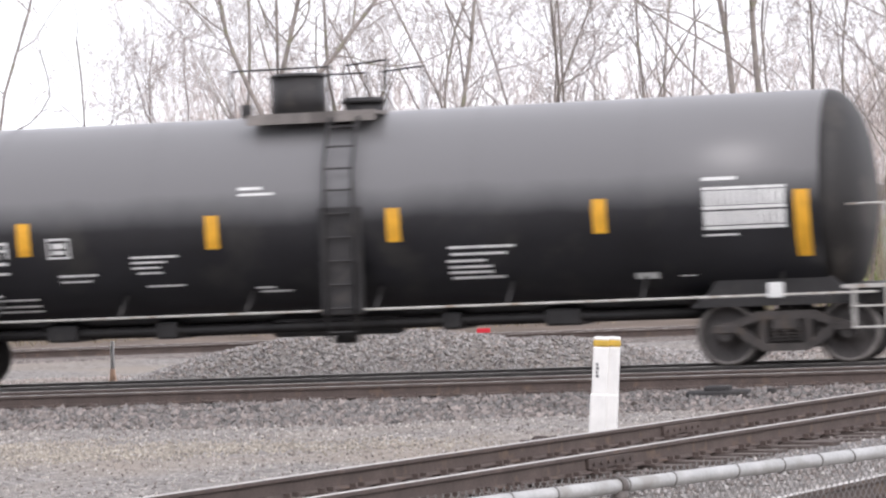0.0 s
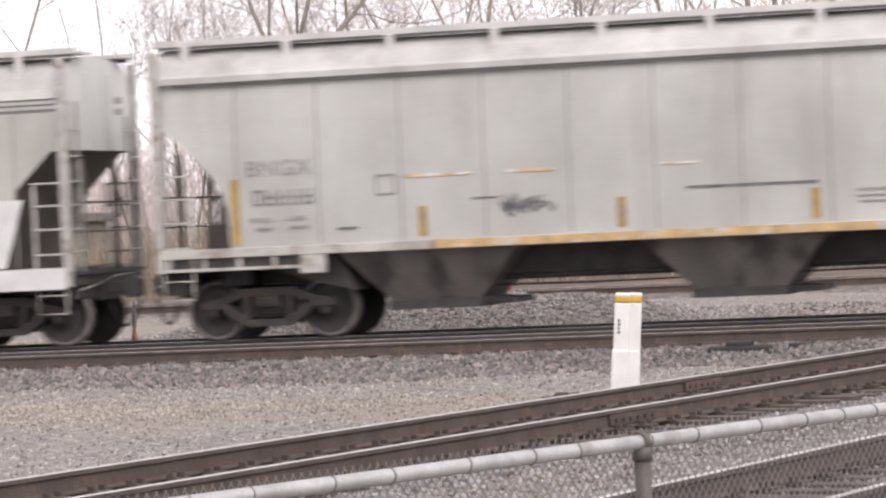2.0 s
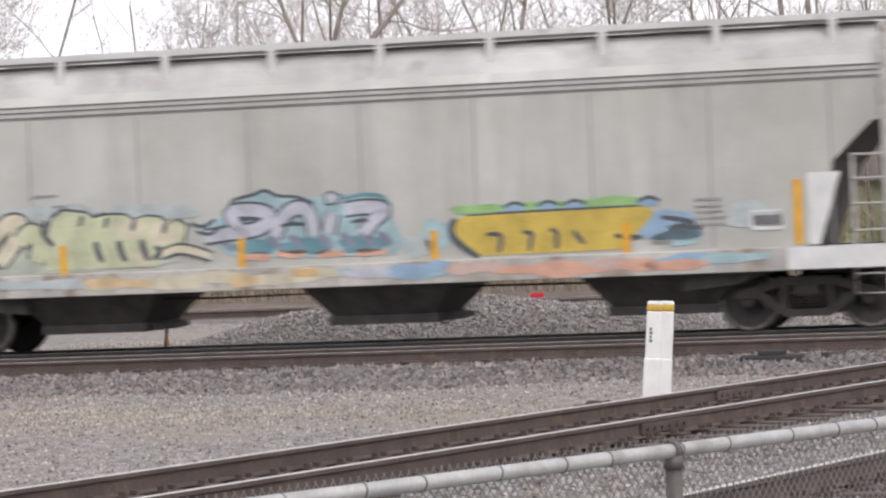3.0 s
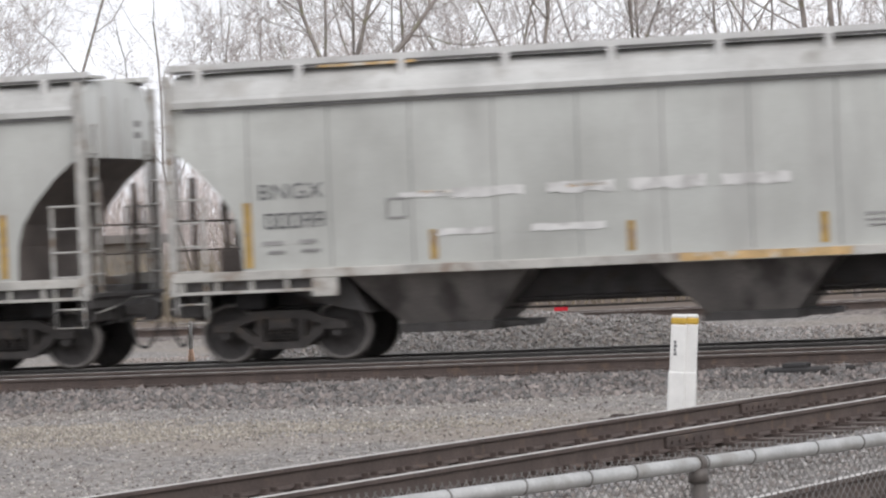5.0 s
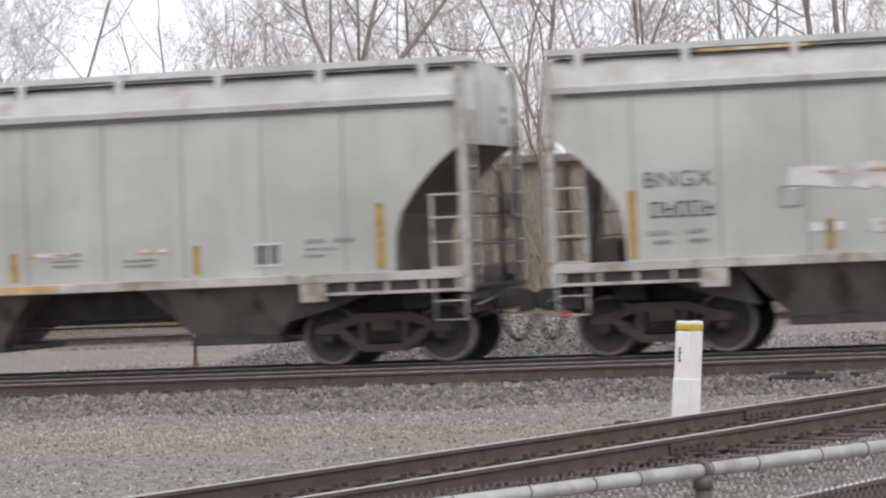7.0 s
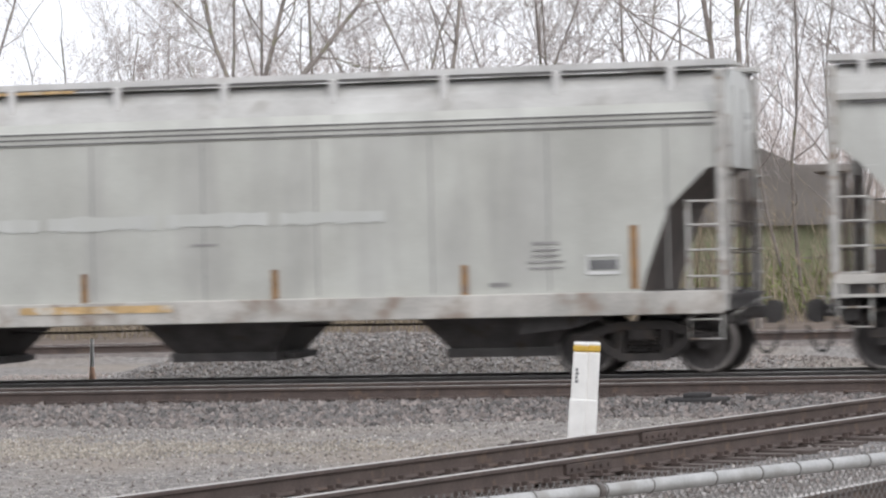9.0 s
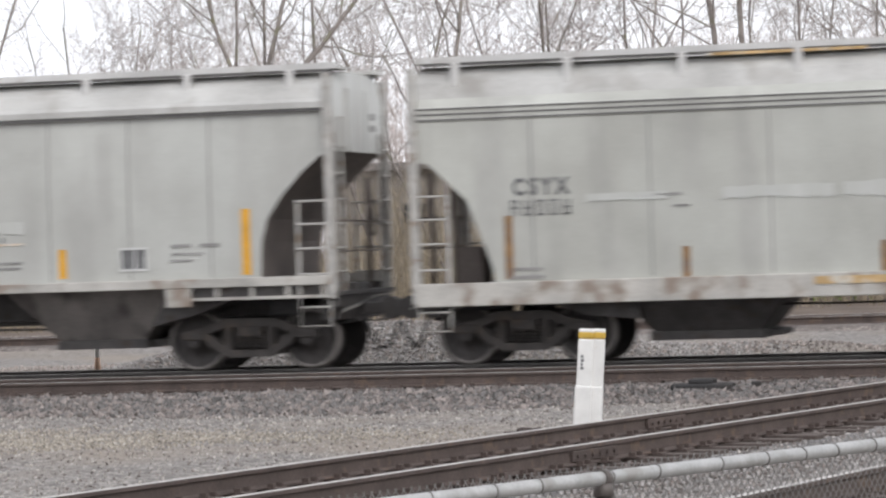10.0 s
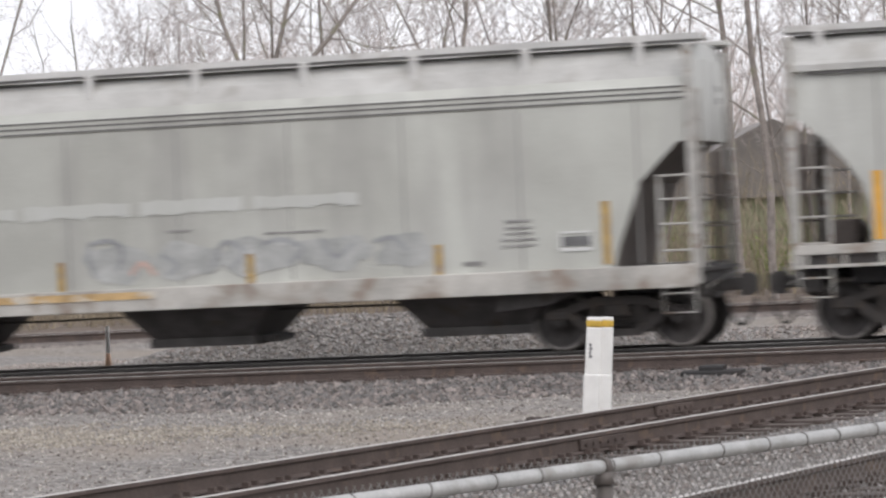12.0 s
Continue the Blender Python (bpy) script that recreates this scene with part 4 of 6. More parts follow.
def thicket():
    rng = random.Random(5)
    for name, mat, label, count, lo, hi, green in (("dry_thicket", M["brush"], "dense tan thicket of bare shrubs", 4800, 88, 116, False),
                                                    ("green_shoots", M["shoot"], "low green shoots and ivy at the wood edge", 160, 94, 104, True)):
        v, f = [], []
        for _ in range(count):
            y = rng.uniform(lo, hi)
            x = y * rng.uniform(-0.2, 0.27)
            if green:
                x = y * rng.gauss(0.125, 0.02)
            p, h = Vector((x, y, -0.4)), rng.uniform(0.9, 3.6) * (0.55 if green else 1.25 if x > 0 else 0.6 if -0.13 < x / y < -0.06 else 0.9)
            d = Vector((rng.gauss(0, 0.25), rng.gauss(0, 0.25), 1)).normalized()
            for k in range(5):
                q = p + d * h / 5
                side = Vector((1, 0.2, 0)) * (0.016 * (1 - k / 6))
                i = len(v)
                v.extend([tuple(p - side), tuple(p + side), tuple(q + side * 0.8), tuple(q - side * 0.8)])
                f.append((i, i + 1, i + 2, i + 3))
                for _ in range(3):
                    e = (d + Vector([rng.gauss(0, 0.6) for _ in range(3)])).normalized() * rng.uniform(0.2, 0.7)
                    w = Vector((0.006, 0.004, 0.004)) if not green else Vector((0.03, 0.02, 0.03))
                    i = len(v)
                    v.extend([tuple(q - w), tuple(q + w), tuple(q + e)])
                    f.append((i, i + 1, i + 2))
                p = q
                d = (d + Vector([rng.gauss(0, 0.15) for _ in range(3)])).normalized()
        tagged(new(name, from_lists(name, v, f, mat)), label, "shrubs", kind="stuff")


thicket()


def far_wood():
    """A stand of thin, twiggy saplings well behind the first trees, haze painted into their pale colour."""
    rng = random.Random(31)
    v, f = [], []

    def blade(p, q, w):
        i = len(v)
        side = Vector((w, 0.15 * w, 0))
        v.extend([tuple(p - side), tuple(p + side), tuple(q)])
        f.append((i, i + 1, i + 2))
    for _ in range(2300):
        y = rng.uniform(128, 172)
        u = rng.uniform(-0.2, 0.27)
        low = 0.5 if -0.13 < u < -0.06 else 1.0
        h = rng.uniform(5.5, 11.5) * low
        p = Vector((y * u, y, -0.3))
        d = Vector((rng.gauss(0, 0.10), rng.gauss(0, 0.1), 1)).normalized()
        n = 9
        for k in range(n):
            q = p + d * h / n
            blade(p, q + d * 0.2, 0.030 * (1 - 0.75 * k / n))
            if k > 1:
                for _ in range(4):
                    e = (d * rng.uniform(0.6, 1.2) + Vector((rng.gauss(0, 0.6), rng.gauss(0, 0.6), rng.gauss(0, 0.2)))).normalized() * rng.uniform(0.5, 1.7)
                    blade(q, q + e, 0.009)
                    r = q + e * 0.55
                    blade(r, r + (e.normalized() + Vector((rng.gauss(0, 0.6), 0, rng.gauss(0.2, 0.4)))).normalized() * rng.uniform(0.2, 0.7), 0.006)
            p = q
            d = (d + Vector((rng.gauss(0, 0.09), rng.gauss(0, 0.09), 0.04))).normalized()
    tagged(new("far_wood", from_lists("far_wood", v, f, M["far_twig"])), "stand of thin bare saplings, paled in colour for haze", "woodland", kind="stuff")


far_wood()


def woodland_floor():
    # dark strip of ground that paints the shade at the thicket's foot
    xs = list(np.linspace(-45, 55, 60))
    ys = [79.5, 81, 84, 88, 94, 102, 115, 135, 170]
    verts = [(x, y + 0.8 * noise.noise(Vector((x * 0.2, y, 0))), ground_z(x, y) + 0.02 + 0.25 * (1 - math.exp(-(y - 79.5) / 6)) + bump_noise(x, y, 0.5, 0.08)) for y in ys for x in xs]
    w = len(xs)
    faces = [(j * w + i, j * w + i + 1, (j + 1) * w + i + 1, (j + 1) * w + i) for j in range(len(ys) - 1) for i in range(w - 1)]
    tagged(new("woodland_floor", from_lists("woodland_floor", verts, faces, M["litter"], True)), "leaf litter under the trees, thicket shade put into its dark brown", "ground", kind="structure")


woodland_floor()


def building(name, label, x0, x1, y0, y1, height, wall_mat, courses, gable=0.0, windows=()):
    base = tagged(new(name), label, "building")
    base.location = (x0, y0, -0.45)
    w, d = x1 - x0, y1 - y0
    bm = fresh()
    box(bm, 0, w, 0, d, 0, height)
    part("wall", bm, wall_mat, base)
    bm = fresh()
    if gable:
        prism(bm, [(-0.3, height), (w + 0.3, height), (w + 0.3, height + 0.15), (w / 2, height + gable), (-0.3, height + 0.15)], -0.4, d + 0.4)
    else:
        box(bm, -0.25, w + 0.25, -0.3, d + 0.3, height, height + 0.28, 0.03)
    part("roof", bm, M["metal_roof"], base, "grey metal roof")
    for k in range(1, courses):
        bm = fresh()
        box(bm, 0.02, w - 0.02, -0.025, -0.003, k * height / courses - 0.02, k * height / courses + 0.02)
        part("wall_band", bm, M["wall"], base)
    for wx, wz in windows:
        bm = fresh()
        box(bm, wx - 0.5, wx + 0.5, -0.05, -0.003, wz - 0.4, wz + 0.4, 0.01)
        fr = part("window", bm, M["metal_roof"], base, "grey window frame")
        bm = fresh()
        box(bm, wx - 0.43, wx + 0.43, -0.056, -0.051, wz - 0.33, wz + 0.33)
        part("pane", bm, M["glass"], fr)


building("block_building", "long beige block building behind the bare trees", -0.6, 17.5, 116, 128, 4.9, M["wall"], 6, 0, ((3.0, 3.4), (8.2, 3.4)))
building("olive_shed", "olive shed with a brown-grey gable among shrubs", 8.3, 16.9, 101, 108, 2.97, M["olive"], 3, 2.35)
building("low_shed", "long low beige shed with a flat roof", -16.5, -9.0, 104, 110, 2.5, M["wall"], 4, 0, ((2.0, 1.4), (4.8, 1.4)))


# ---------------- freight cars ----------------
def wheelset_mesh():
    bm = fresh()
    tube(bm, (0, -1.02, 0), (0, 1.02, 0), 0.075, n=12)
    for s in (-1, 1):
        y = lambda v: s * v
        lathe_y(bm, [(y(0.69), 0.10), (y(0.685), 0.40), (y(0.68), 0.475), (y(0.705), 0.485), (y(0.72), 0.458), (y(0.815), 0.452), (y(0.82), 0.40), (y(0.775), 0.375), (y(0.76), 0.17), (y(0.86), 0.14), (y(0.86), 0.08)], 30)
        tube(bm, (0, s * 0.98, 0), (0, s * 1.06, 0), 0.105, 0.095, 14)
        for k in range(3):
            a = 2 * math.pi * k / 3
            tube(bm, (0.055 * math.cos(a), s * 1.05, 0.055 * math.sin(a)), (0.055 * math.cos(a), s * 1.085, 0.055 * math.sin(a)), 0.018, n=6)
    me = mesh_of("wheelset", bm, [M["wheel"], M["rim"]])
    for p in me.polygons:
        r = math.hypot(p.center.x, p.center.z)
        if 0.39 < r < 0.46 and 0.70 < abs(p.center.y) < 0.83 and len(p.vertices) == 4:
            p.material_index = 1
    return me


def side_frame_mesh():
    bm = fresh()
    top = [(-1.08, 0.50), (-1.05, 0.60), (-0.72, 0.66), (-0.42, 0.78), (0.42, 0.78), (0.72, 0.66), (1.05, 0.60), (1.08, 0.50), (0.70, 0.54), (0.36, 0.66), (-0.36, 0.66), (-0.70, 0.54)]
    low = [(-0.74, 0.56), (-0.66, 0.40), (-0.34, 0.20), (0.34, 0.20), (0.66, 0.40), (0.74, 0.56), (0.62, 0.56), (0.30, 0.31), (-0.30, 0.31), (-0.62, 0.56)]
    prism(bm, top, -0.08, 0.08)
    prism(bm, low, -0.08, 0.08)
    for s in (-1, 1):
        box(bm, s * 0.33 - 0.05, s * 0.33 + 0.05, -0.075, 0.075, 0.28, 0.70)
        box(bm, s * 0.889 - 0.17, s * 0.889 + 0.17, -0.10, 0.07, 0.47, 0.60, 0.02)
    return mesh_of("side_frame", bm, M["truck"])


def spring_mesh():
    bm = fresh()
    pts = [(0.065 * math.cos(a * 0.9), 0.065 * math.sin(a * 0.9), 0.32 + a * 0.0068) for a in range(0, 40)]
    path(bm, pts, 0.017, 5)
    return mesh_of("spring", bm, M["truck"])


WHEELSET, SIDE_FRAME, SPRING = wheelset_mesh(), side_frame_mesh(), spring_mesh()
WHEELBASE = 1.778


def add_truck(car, x):
    bm = fresh()
    box(bm, x - 0.20, x + 0.20, -1.08, 1.08, 0.50, 0.68, 0.03)
    tube(bm, (x, 0, 0.66), (x, 0, 0.90), 0.30, 0.26, 20)
    box(bm, x - 0.65, x + 0.65, -0.62, -0.54, 0.50, 0.60)
    box(bm, x - 0.65, x + 0.65, 0.54, 0.62, 0.50, 0.60)
    # boxes added behind the side frames to darken their openings
    for y in (-0.88, 0.88):
        box(bm, x - 0.52, x + 0.52, y - 0.03, y + 0.03, 0.24, 0.66, 0.03)
        for q in (-1, 1):
            box(bm, x + q * 0.50 - 0.03, x + q * 0.50 + 0.03, y - 0.06, y + 0.04, 0.30, 0.52, 0.01)
    truck = part("truck", bm, M["truck"], car, "dark grimy two-axle truck")
    for y in (-1.0, 1.0):
        sf = part("side_frame", SIDE_FRAME, None, truck)
        sf.location = (x, y, 0)
        for sx in (-0.17, 0, 0.17):
            sp = part("spring", SPRING, None, truck)
            sp.location = (x + sx, y, 0)
    for sx in (-1, 1):
        w = part("wheelset", WHEELSET, None, car, "two dark steel wheels on an axle")
        w.location = (x + sx * WHEELBASE / 2, 0, 0.457)


def ladder_part(car, x0, x1, y, z0, z1, rungs, r=0.019, name="ladder", lean=0.0):
    bm = fresh()
    box(bm, x0 - 0.028, x0 + 0.028, y - 0.02, y + 0.02, z0, z1, 0.006)
    box(bm, x1 - 0.028, x1 + 0.028, y - 0.02, y + 0.02, z0, z1, 0.006)
    lad = part(name, bm, M["ladder"], car, "pale painted steel ladder")
    bm = fresh()
    tube(bm, (x0 - 0.03, 0, 0), (x1 + 0.03, 0, 0), r, n=6)
    me = mesh_of("rung", bm, M["ladder"])
    for z in rungs:
        g = part("rung", me, None, lad)
        g.location = (0, y - 0.03, z)
    return lad


def end_ladder(car, x, y0, y1, z0, z1, rungs):
    bm = fresh()
    for y in (y0, y1):
        box(bm, x - 0.02, x + 0.02, y - 0.028, y + 0.028, z0, z1, 0.006)
    lad = part("end_ladder", bm, M["ladder"], car, "pale painted end ladder")
    bm = fresh()
    tube(bm, (0, y0 - 0.03, 0), (0, y1 + 0.03, 0), 0.016, n=6)
    me = mesh_of("rung", bm, M["ladder"])
    for z in rungs:
        g = part("rung", me, None, lad)
        g.location = (x + 0.03 * (1 if x > 0 else -1), 0, z)


def coupler(car, end, x):
    s = 1 if x > 0 else -1
    bm = fresh()
    box(bm, min(x, x + s * 0.45), max(x, x + s * 0.45), -0.09, 0.09, 0.78, 0.96, 0.02)
    prism(bm, [(x + s * 0.38, 0.70), (x + s * 0.54, 0.70), (x + s * 0.64, 0.76), (x + s * 0.64, 0.98), (x + s * 0.52, 1.04), (x + s * 0.38, 1.02)], -0.17, 0.05)
    box(bm, x + s * 0.46 - 0.06, x + s * 0.46 + 0.06, 0.02, 0.2, 0.74, 1.0, 0.02)
    box(bm, min(x - s * 0.5, x + s * 0.05), max(x - s * 0.5, x + s * 0.05), -0.36, 0.36, 0.68, 1.12, 0.02)
    part("coupler", bm, M["under"], car, "rusty black knuckle coupler")
    bm = fresh()
    pts = [(x + s * (0.16 + 0.46 * k / 10), -0.34 + 0.02 * k, 0.72 - 0.42 * math.sin(math.pi * k / 10) ** 0.8 - 0.06 * k / 10) for k in range(11)]
    path(bm, pts, 0.024, 8)
    part("air_hose", bm, M["hose"], car, "drooping black air hose")
    bm = fresh()
    path(bm, [(x + s * 0.12, -1.45, 0.86), (x + s * 0.14, -0.9, 0.92), (x + s * 0.32, -0.35, 1.06), (x + s * 0.46, 0, 1.08)], 0.014, 6)
    part("uncoupling_lever", bm, M["ladder"], car)


def loft_body(half, stations, top_profile, mats):
    """A hopper body: a cross-section carried along x, whose underside follows the stations (x, lowest z)."""
    bm = fresh()
    rings = []
    for x, zb in stations:
        prof = [(y, max(z, zb)) for y, z in top_profile]
        rings.append([bm.verts.new((x, y, z)) for y, z in prof])
    k = len(top_profile)
    for a, b in zip(rings, rings[1:]):
        for i in range(k - 1):
            bm.faces.new((a[i], a[i + 1], b[i + 1], b[i])).smooth = False
        # downward faces take the dark brown, shade painted into the body
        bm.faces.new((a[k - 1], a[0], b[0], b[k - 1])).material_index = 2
    bm.faces.new(rings[0])
    bm.faces.new(rings[-1][::-1])
    bmesh.ops.remove_doubles(bm, verts=bm.verts, dist=0.0005)
    for f in bm.faces:
        if f.material_index != 2 and f.calc_center_median().z > 3.87:
            f.material_index = 1
    return mesh_of("body", bm, mats)


def bay(car, x, z_top, z_low, w_top, w_low, mat, gate=True, out=0.5):
    bm = fresh()
    prism(bm, [(x - w_top / 2, z_top), (x + w_top / 2, z_top), (x + w_low / 2, z_low), (x - w_low / 2, z_low)], -1.30, 1.30)
    for v in bm.verts:
        if v.co.z < z_low + 0.01:
            v.co.y *= 0.62
    b = part("hopper_bay", bm, mat, car, "grimy sloped hopper bay")
    bm = fresh()
    box(bm, x - w_low / 2 - 0.05, x + w_low / 2 + 0.05, -0.86, 0.86, z_low - 0.13, z_low + 0.005, 0.01)
    box(bm, x + w_low / 2, x + w_low / 2 + out, -0.62, 0.62, z_low - 0.10, z_low - 0.01, 0.01)
    part("gate", bm, M["under"], b, "sliding discharge gate")


def bracket_mesh():
    bm = fresh()
    box(bm, -0.055, 0.055, -0.05, 0.05, -0.36, 0.0, 0.012)
    return mesh_of("bracket", bm, M["board"])


BRACKET = bracket_mesh()


def roof_gear(car, half, first, step, count):
    for y in (-0.98, 0.98):
        bm = fresh()
        box(bm, -half - 0.12, half + 0.12, y - 0.30, y + 0.30, 4.455, 4.50)
        for k in range(40):
            x = -half + (k + 0.5) * 2 * half / 40
            box(bm, x - 0.02, x + 0.02, y - 0.30, y + 0.30, 4.50, 4.515)
        part("running_board", bm, M["grey_roof"], car, "galvanised roof walkway")
        bm = fresh()
        box(bm, -half - 0.1, half + 0.1, y - (0.325 if y < 0 else -0.302), y - (0.302 if y < 0 else -0.325), 4.462, 4.552)
        part("board_edge", bm, M["board"], car)
        # dark strip that paints the shadow line under the walkway edge
        bm = fresh()
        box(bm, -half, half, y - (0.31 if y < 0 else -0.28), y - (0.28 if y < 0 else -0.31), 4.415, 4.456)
        part("board_shade_strip", bm, M["dark_line"], car)
        for k in range(count):
            b = part("bracket", BRACKET, None, car)
            b.location = (first + k * step, y + (-0.37 if y < 0 else 0.37), 4.46)
    for k in range(8):
        x = -half + 1.1 + k * (2 * half - 2.2) / 7
        bm = fresh()
        box(bm, x - 0.55, x + 0.55, -0.42, 0.42, 4.44, 4.56, 0.03)
        box(bm, x - 0.05, x + 0.05, -0.5, 0.5, 4.54, 4.60, 0.01)
        part("hatch", bm, M["grey_roof"], car, "roof hatch cover")


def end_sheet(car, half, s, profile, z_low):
    """The closing sheet of a hopper's end above the slope, lightened in colour to look lit, with its stiffener and
    placard.
    """
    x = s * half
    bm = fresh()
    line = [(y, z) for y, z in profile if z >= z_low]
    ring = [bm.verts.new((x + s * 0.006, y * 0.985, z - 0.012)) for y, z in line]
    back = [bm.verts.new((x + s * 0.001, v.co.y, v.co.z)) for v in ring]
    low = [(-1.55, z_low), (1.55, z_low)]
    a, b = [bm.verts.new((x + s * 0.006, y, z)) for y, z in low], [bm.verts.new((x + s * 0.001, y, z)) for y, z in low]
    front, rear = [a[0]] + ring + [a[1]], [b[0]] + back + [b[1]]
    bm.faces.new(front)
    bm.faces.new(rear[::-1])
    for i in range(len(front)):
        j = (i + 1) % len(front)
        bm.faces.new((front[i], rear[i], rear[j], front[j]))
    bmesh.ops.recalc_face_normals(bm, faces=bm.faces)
    sheet = part("end_sheet", bm, M["end_paint"], car, "end sheet under the roof arch, its colour lightened for the light on it")
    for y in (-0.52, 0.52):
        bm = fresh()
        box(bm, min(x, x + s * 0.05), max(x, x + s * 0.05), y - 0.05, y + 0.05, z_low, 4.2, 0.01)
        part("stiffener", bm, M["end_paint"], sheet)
    for z in (3.62, 3.80):
        bm = fresh()
        box(bm, min(x, x + s * 0.012), max(x, x + s * 0.012), 0.78, 1.06, z - 0.05, z + 0.05, 0.003)
        part("placard", bm, M["faint"], sheet, "small grey placard")


def hopper_ends(car, half, z_low, right=None):
    left = half
    for s in (-1, 1):
        half = left if s < 0 else (right or left)
        x = s * half
        # corner ladders on the near and far sides
        for y in (-1.60, 1.60):
            ladder_part(car, x - s * 0.50, x - s * 0.02, y, z_low, 2.52, [1.42, 1.80, 2.16, 2.50])
            bm = fresh()
            path(bm, [(x - s * 0.50, y, z_low + 0.05), (x - s * 0.50, y, z_low - 0.40), (x - s * 0.03, y, z_low - 0.40), (x - s * 0.03, y, z_low + 0.05)], 0.019, 6)
            path(bm, [(x - s * 0.50, y, z_low - 0.12), (x - s * 0.03, y, z_low - 0.12)], 0.016, 6)
            part("sill_step", bm, M["ladder"], car, "bent rod step below the sill")
            bm = fresh()
            box(bm, x - 0.065, x + 0.065, y - 0.05, y + 0.05, z_low, 4.38, 0.015)
            part("corner_post", bm, M["ladder"], car, "pale corner post")
        end_ladder(car, x + s * 0.06, -1.52, -1.10, 1.10, 3.75, [1.45, 1.80, 2.16, 2.52, 2.9, 3.3])
        end_ladder(car, x + s * 0.06, 1.10, 1.52, 1.10, 3.55, [1.45, 1.80, 2.16, 2.52, 2.9, 3.3])
        bm = fresh()
        box(bm, min(x - s * 1.3, x + s * 0.12), max(x - s * 1.3, x + s * 0.12), -1.55, 1.55, 1.10, 1.16)
        box(bm, x - 0.07, x + 0.07, -1.55, 1.55, 0.92, 1.14, 0.02)
        part("end_platform", bm, M["under"], car, "grimy end platform")
        bm = fresh()
        for y in (-0.75, 0.75):
            path(bm, [(x - s * 0.05, y, 1.15), (x - s * 0.05, y, 2.86)], 0.045, 8)
        for y in (-1.5, -0.75, 0.75, 1.5):
            tube(bm, (x + s * 0.03, y, 2.2), (x - s * 0.02, y, 2.86), 0.02, n=6)
        path(bm, [(x + s * 0.05, -1.5, 2.2), (x + s * 0.05, 1.5, 2.2)], 0.018, 6)
        path(bm, [(x + s * 0.05, -1.5, 1.75), (x + s * 0.05, 1.5, 1.75)], 0.016, 6)
        part("end_frame", bm, M["slope"], car, "rusty end frame with handrails")
        bm = fresh()
        box(bm, x - s * 0.15 - 0.14, x - s * 0.15 + 0.14, -1.25, 1.25, 0.72, 1.06, 0.03)
        part("end_beam", bm, M["under"], car, "grimy end beam")
        bm = fresh()
        box(bm, x - s * 0.95 - 0.25, x - s * 0.95 + 0.25, -0.95, -0.35, 0.80, 1.12, 0.04)
        tube(bm, (x - s * 0.5, -0.7, 0.86), (x - s * 0.5, 0.6, 0.86), 0.11, n=12)
        path(bm, [(x + s * 0.02, -0.6, 0.70), (x - s * 0.4, -0.7, 0.62), (x - s * 0.9, -0.6, 0.72)], 0.03, 6)
        part("brake_rigging", bm, M["gear"], car, "black brake rigging under the end")
        coupler(car, s, x)
    bm = fresh()
    x = half + 0.10
    ring = [(x, 0.5 + 0.28 * math.cos(2 * math.pi * k / 20), 2.25 + 0.28 * math.sin(2 * math.pi * k / 20)) for k in range(21)]
    path(bm, ring, 0.016, 6)
    for k in range(0, 20, 5):
        path(bm, [(x - 0.03, 0.5, 2.25), ring[k]], 0.012, 5)
    part("brake_wheel", bm, M["slope"], car, "rusty brake wheel")
    bm = fresh()
    half = left
    tube(bm, (-half + 0.55, 0.3, 1.55), (-half + 0.55, 1.1, 1.55), 0.20, n=16)
    box(bm, -half + 0.35, -half + 0.75, -0.5, 0.1, 1.2, 1.75, 0.03)
    part("brake_cylinder", bm, M["slope"], car, "brown brake cylinder and valve")


def seam_parts(car, xs, y, z0, z1, w=0.026, curve=()):
    bm = fresh()
    line = [(y, z0), (y, z1)] + list(curve)
    for (ya, za), (yb, zb) in zip(line, line[1:]):
        v = [bm.verts.new(c) for c in ((-w / 2, ya - 0.004, za), (w / 2, ya - 0.004, za), (w / 2, yb - 0.004, zb), (-w / 2, yb - 0.004, zb))]
        bm.faces.new(v)
    me = mesh_of("seam", bm, M["seam"])
    for x in xs:
        part("seam", me, None, car).location.x = x


def plates_on_side(car, name, rects, y, mat, label=""):
    """Flat paint on the near side, one mesh for one piece of marking. rects: x, z, width, height."""
    bm = fresh()
    for x, z, w, h in rects:
        box(bm, x - w / 2, x + w / 2, y - 0.006, y - 0.002, z - h / 2, z + h / 2)
    ob = part(name, bm, mat, car, label)
    if "lettering" in name:
        ob["kind"] = "stuff"
    return ob


def patch_on_side(car, x, z, w, h, y, mat, seed, name="paint_patch", label=""):
    """A patch of paint with a ragged edge."""
    rng = random.Random(seed)
    n = max(6, int(w / 0.12))
    up = [(x - w / 2 + w * i / n, z + h / 2 * rng.uniform(0.75, 1.0)) for i in range(n + 1)]
    dn = [(x + w / 2 - w * i / n, z - h / 2 * rng.uniform(0.45, 1.0)) for i in range(n + 1)]
    bm = fresh()
    prism(bm, up + dn, y - 0.006, y - 0.003)
    return part(name, bm, mat, car, label)


def char_bars(x, z, count, w, h, gap, seed):
    """Bars the size of the letters of a mark, with the breaks that letters have."""
    rng = random.Random(seed)
    out = []
    for i in range(count):
        cx = x + i * (w + gap)
        t = 0.2 * w
        out.append((cx - w / 2 + t / 2, z, t, h))
        out.append((cx + w / 2 - t / 2, z, t, h * rng.choice((1, 1, 0.55))))
        for k in rng.sample((-1, 0, 1), 2):
            out.append((cx, z + k * (h / 2 - t / 2), w, t))
    return out


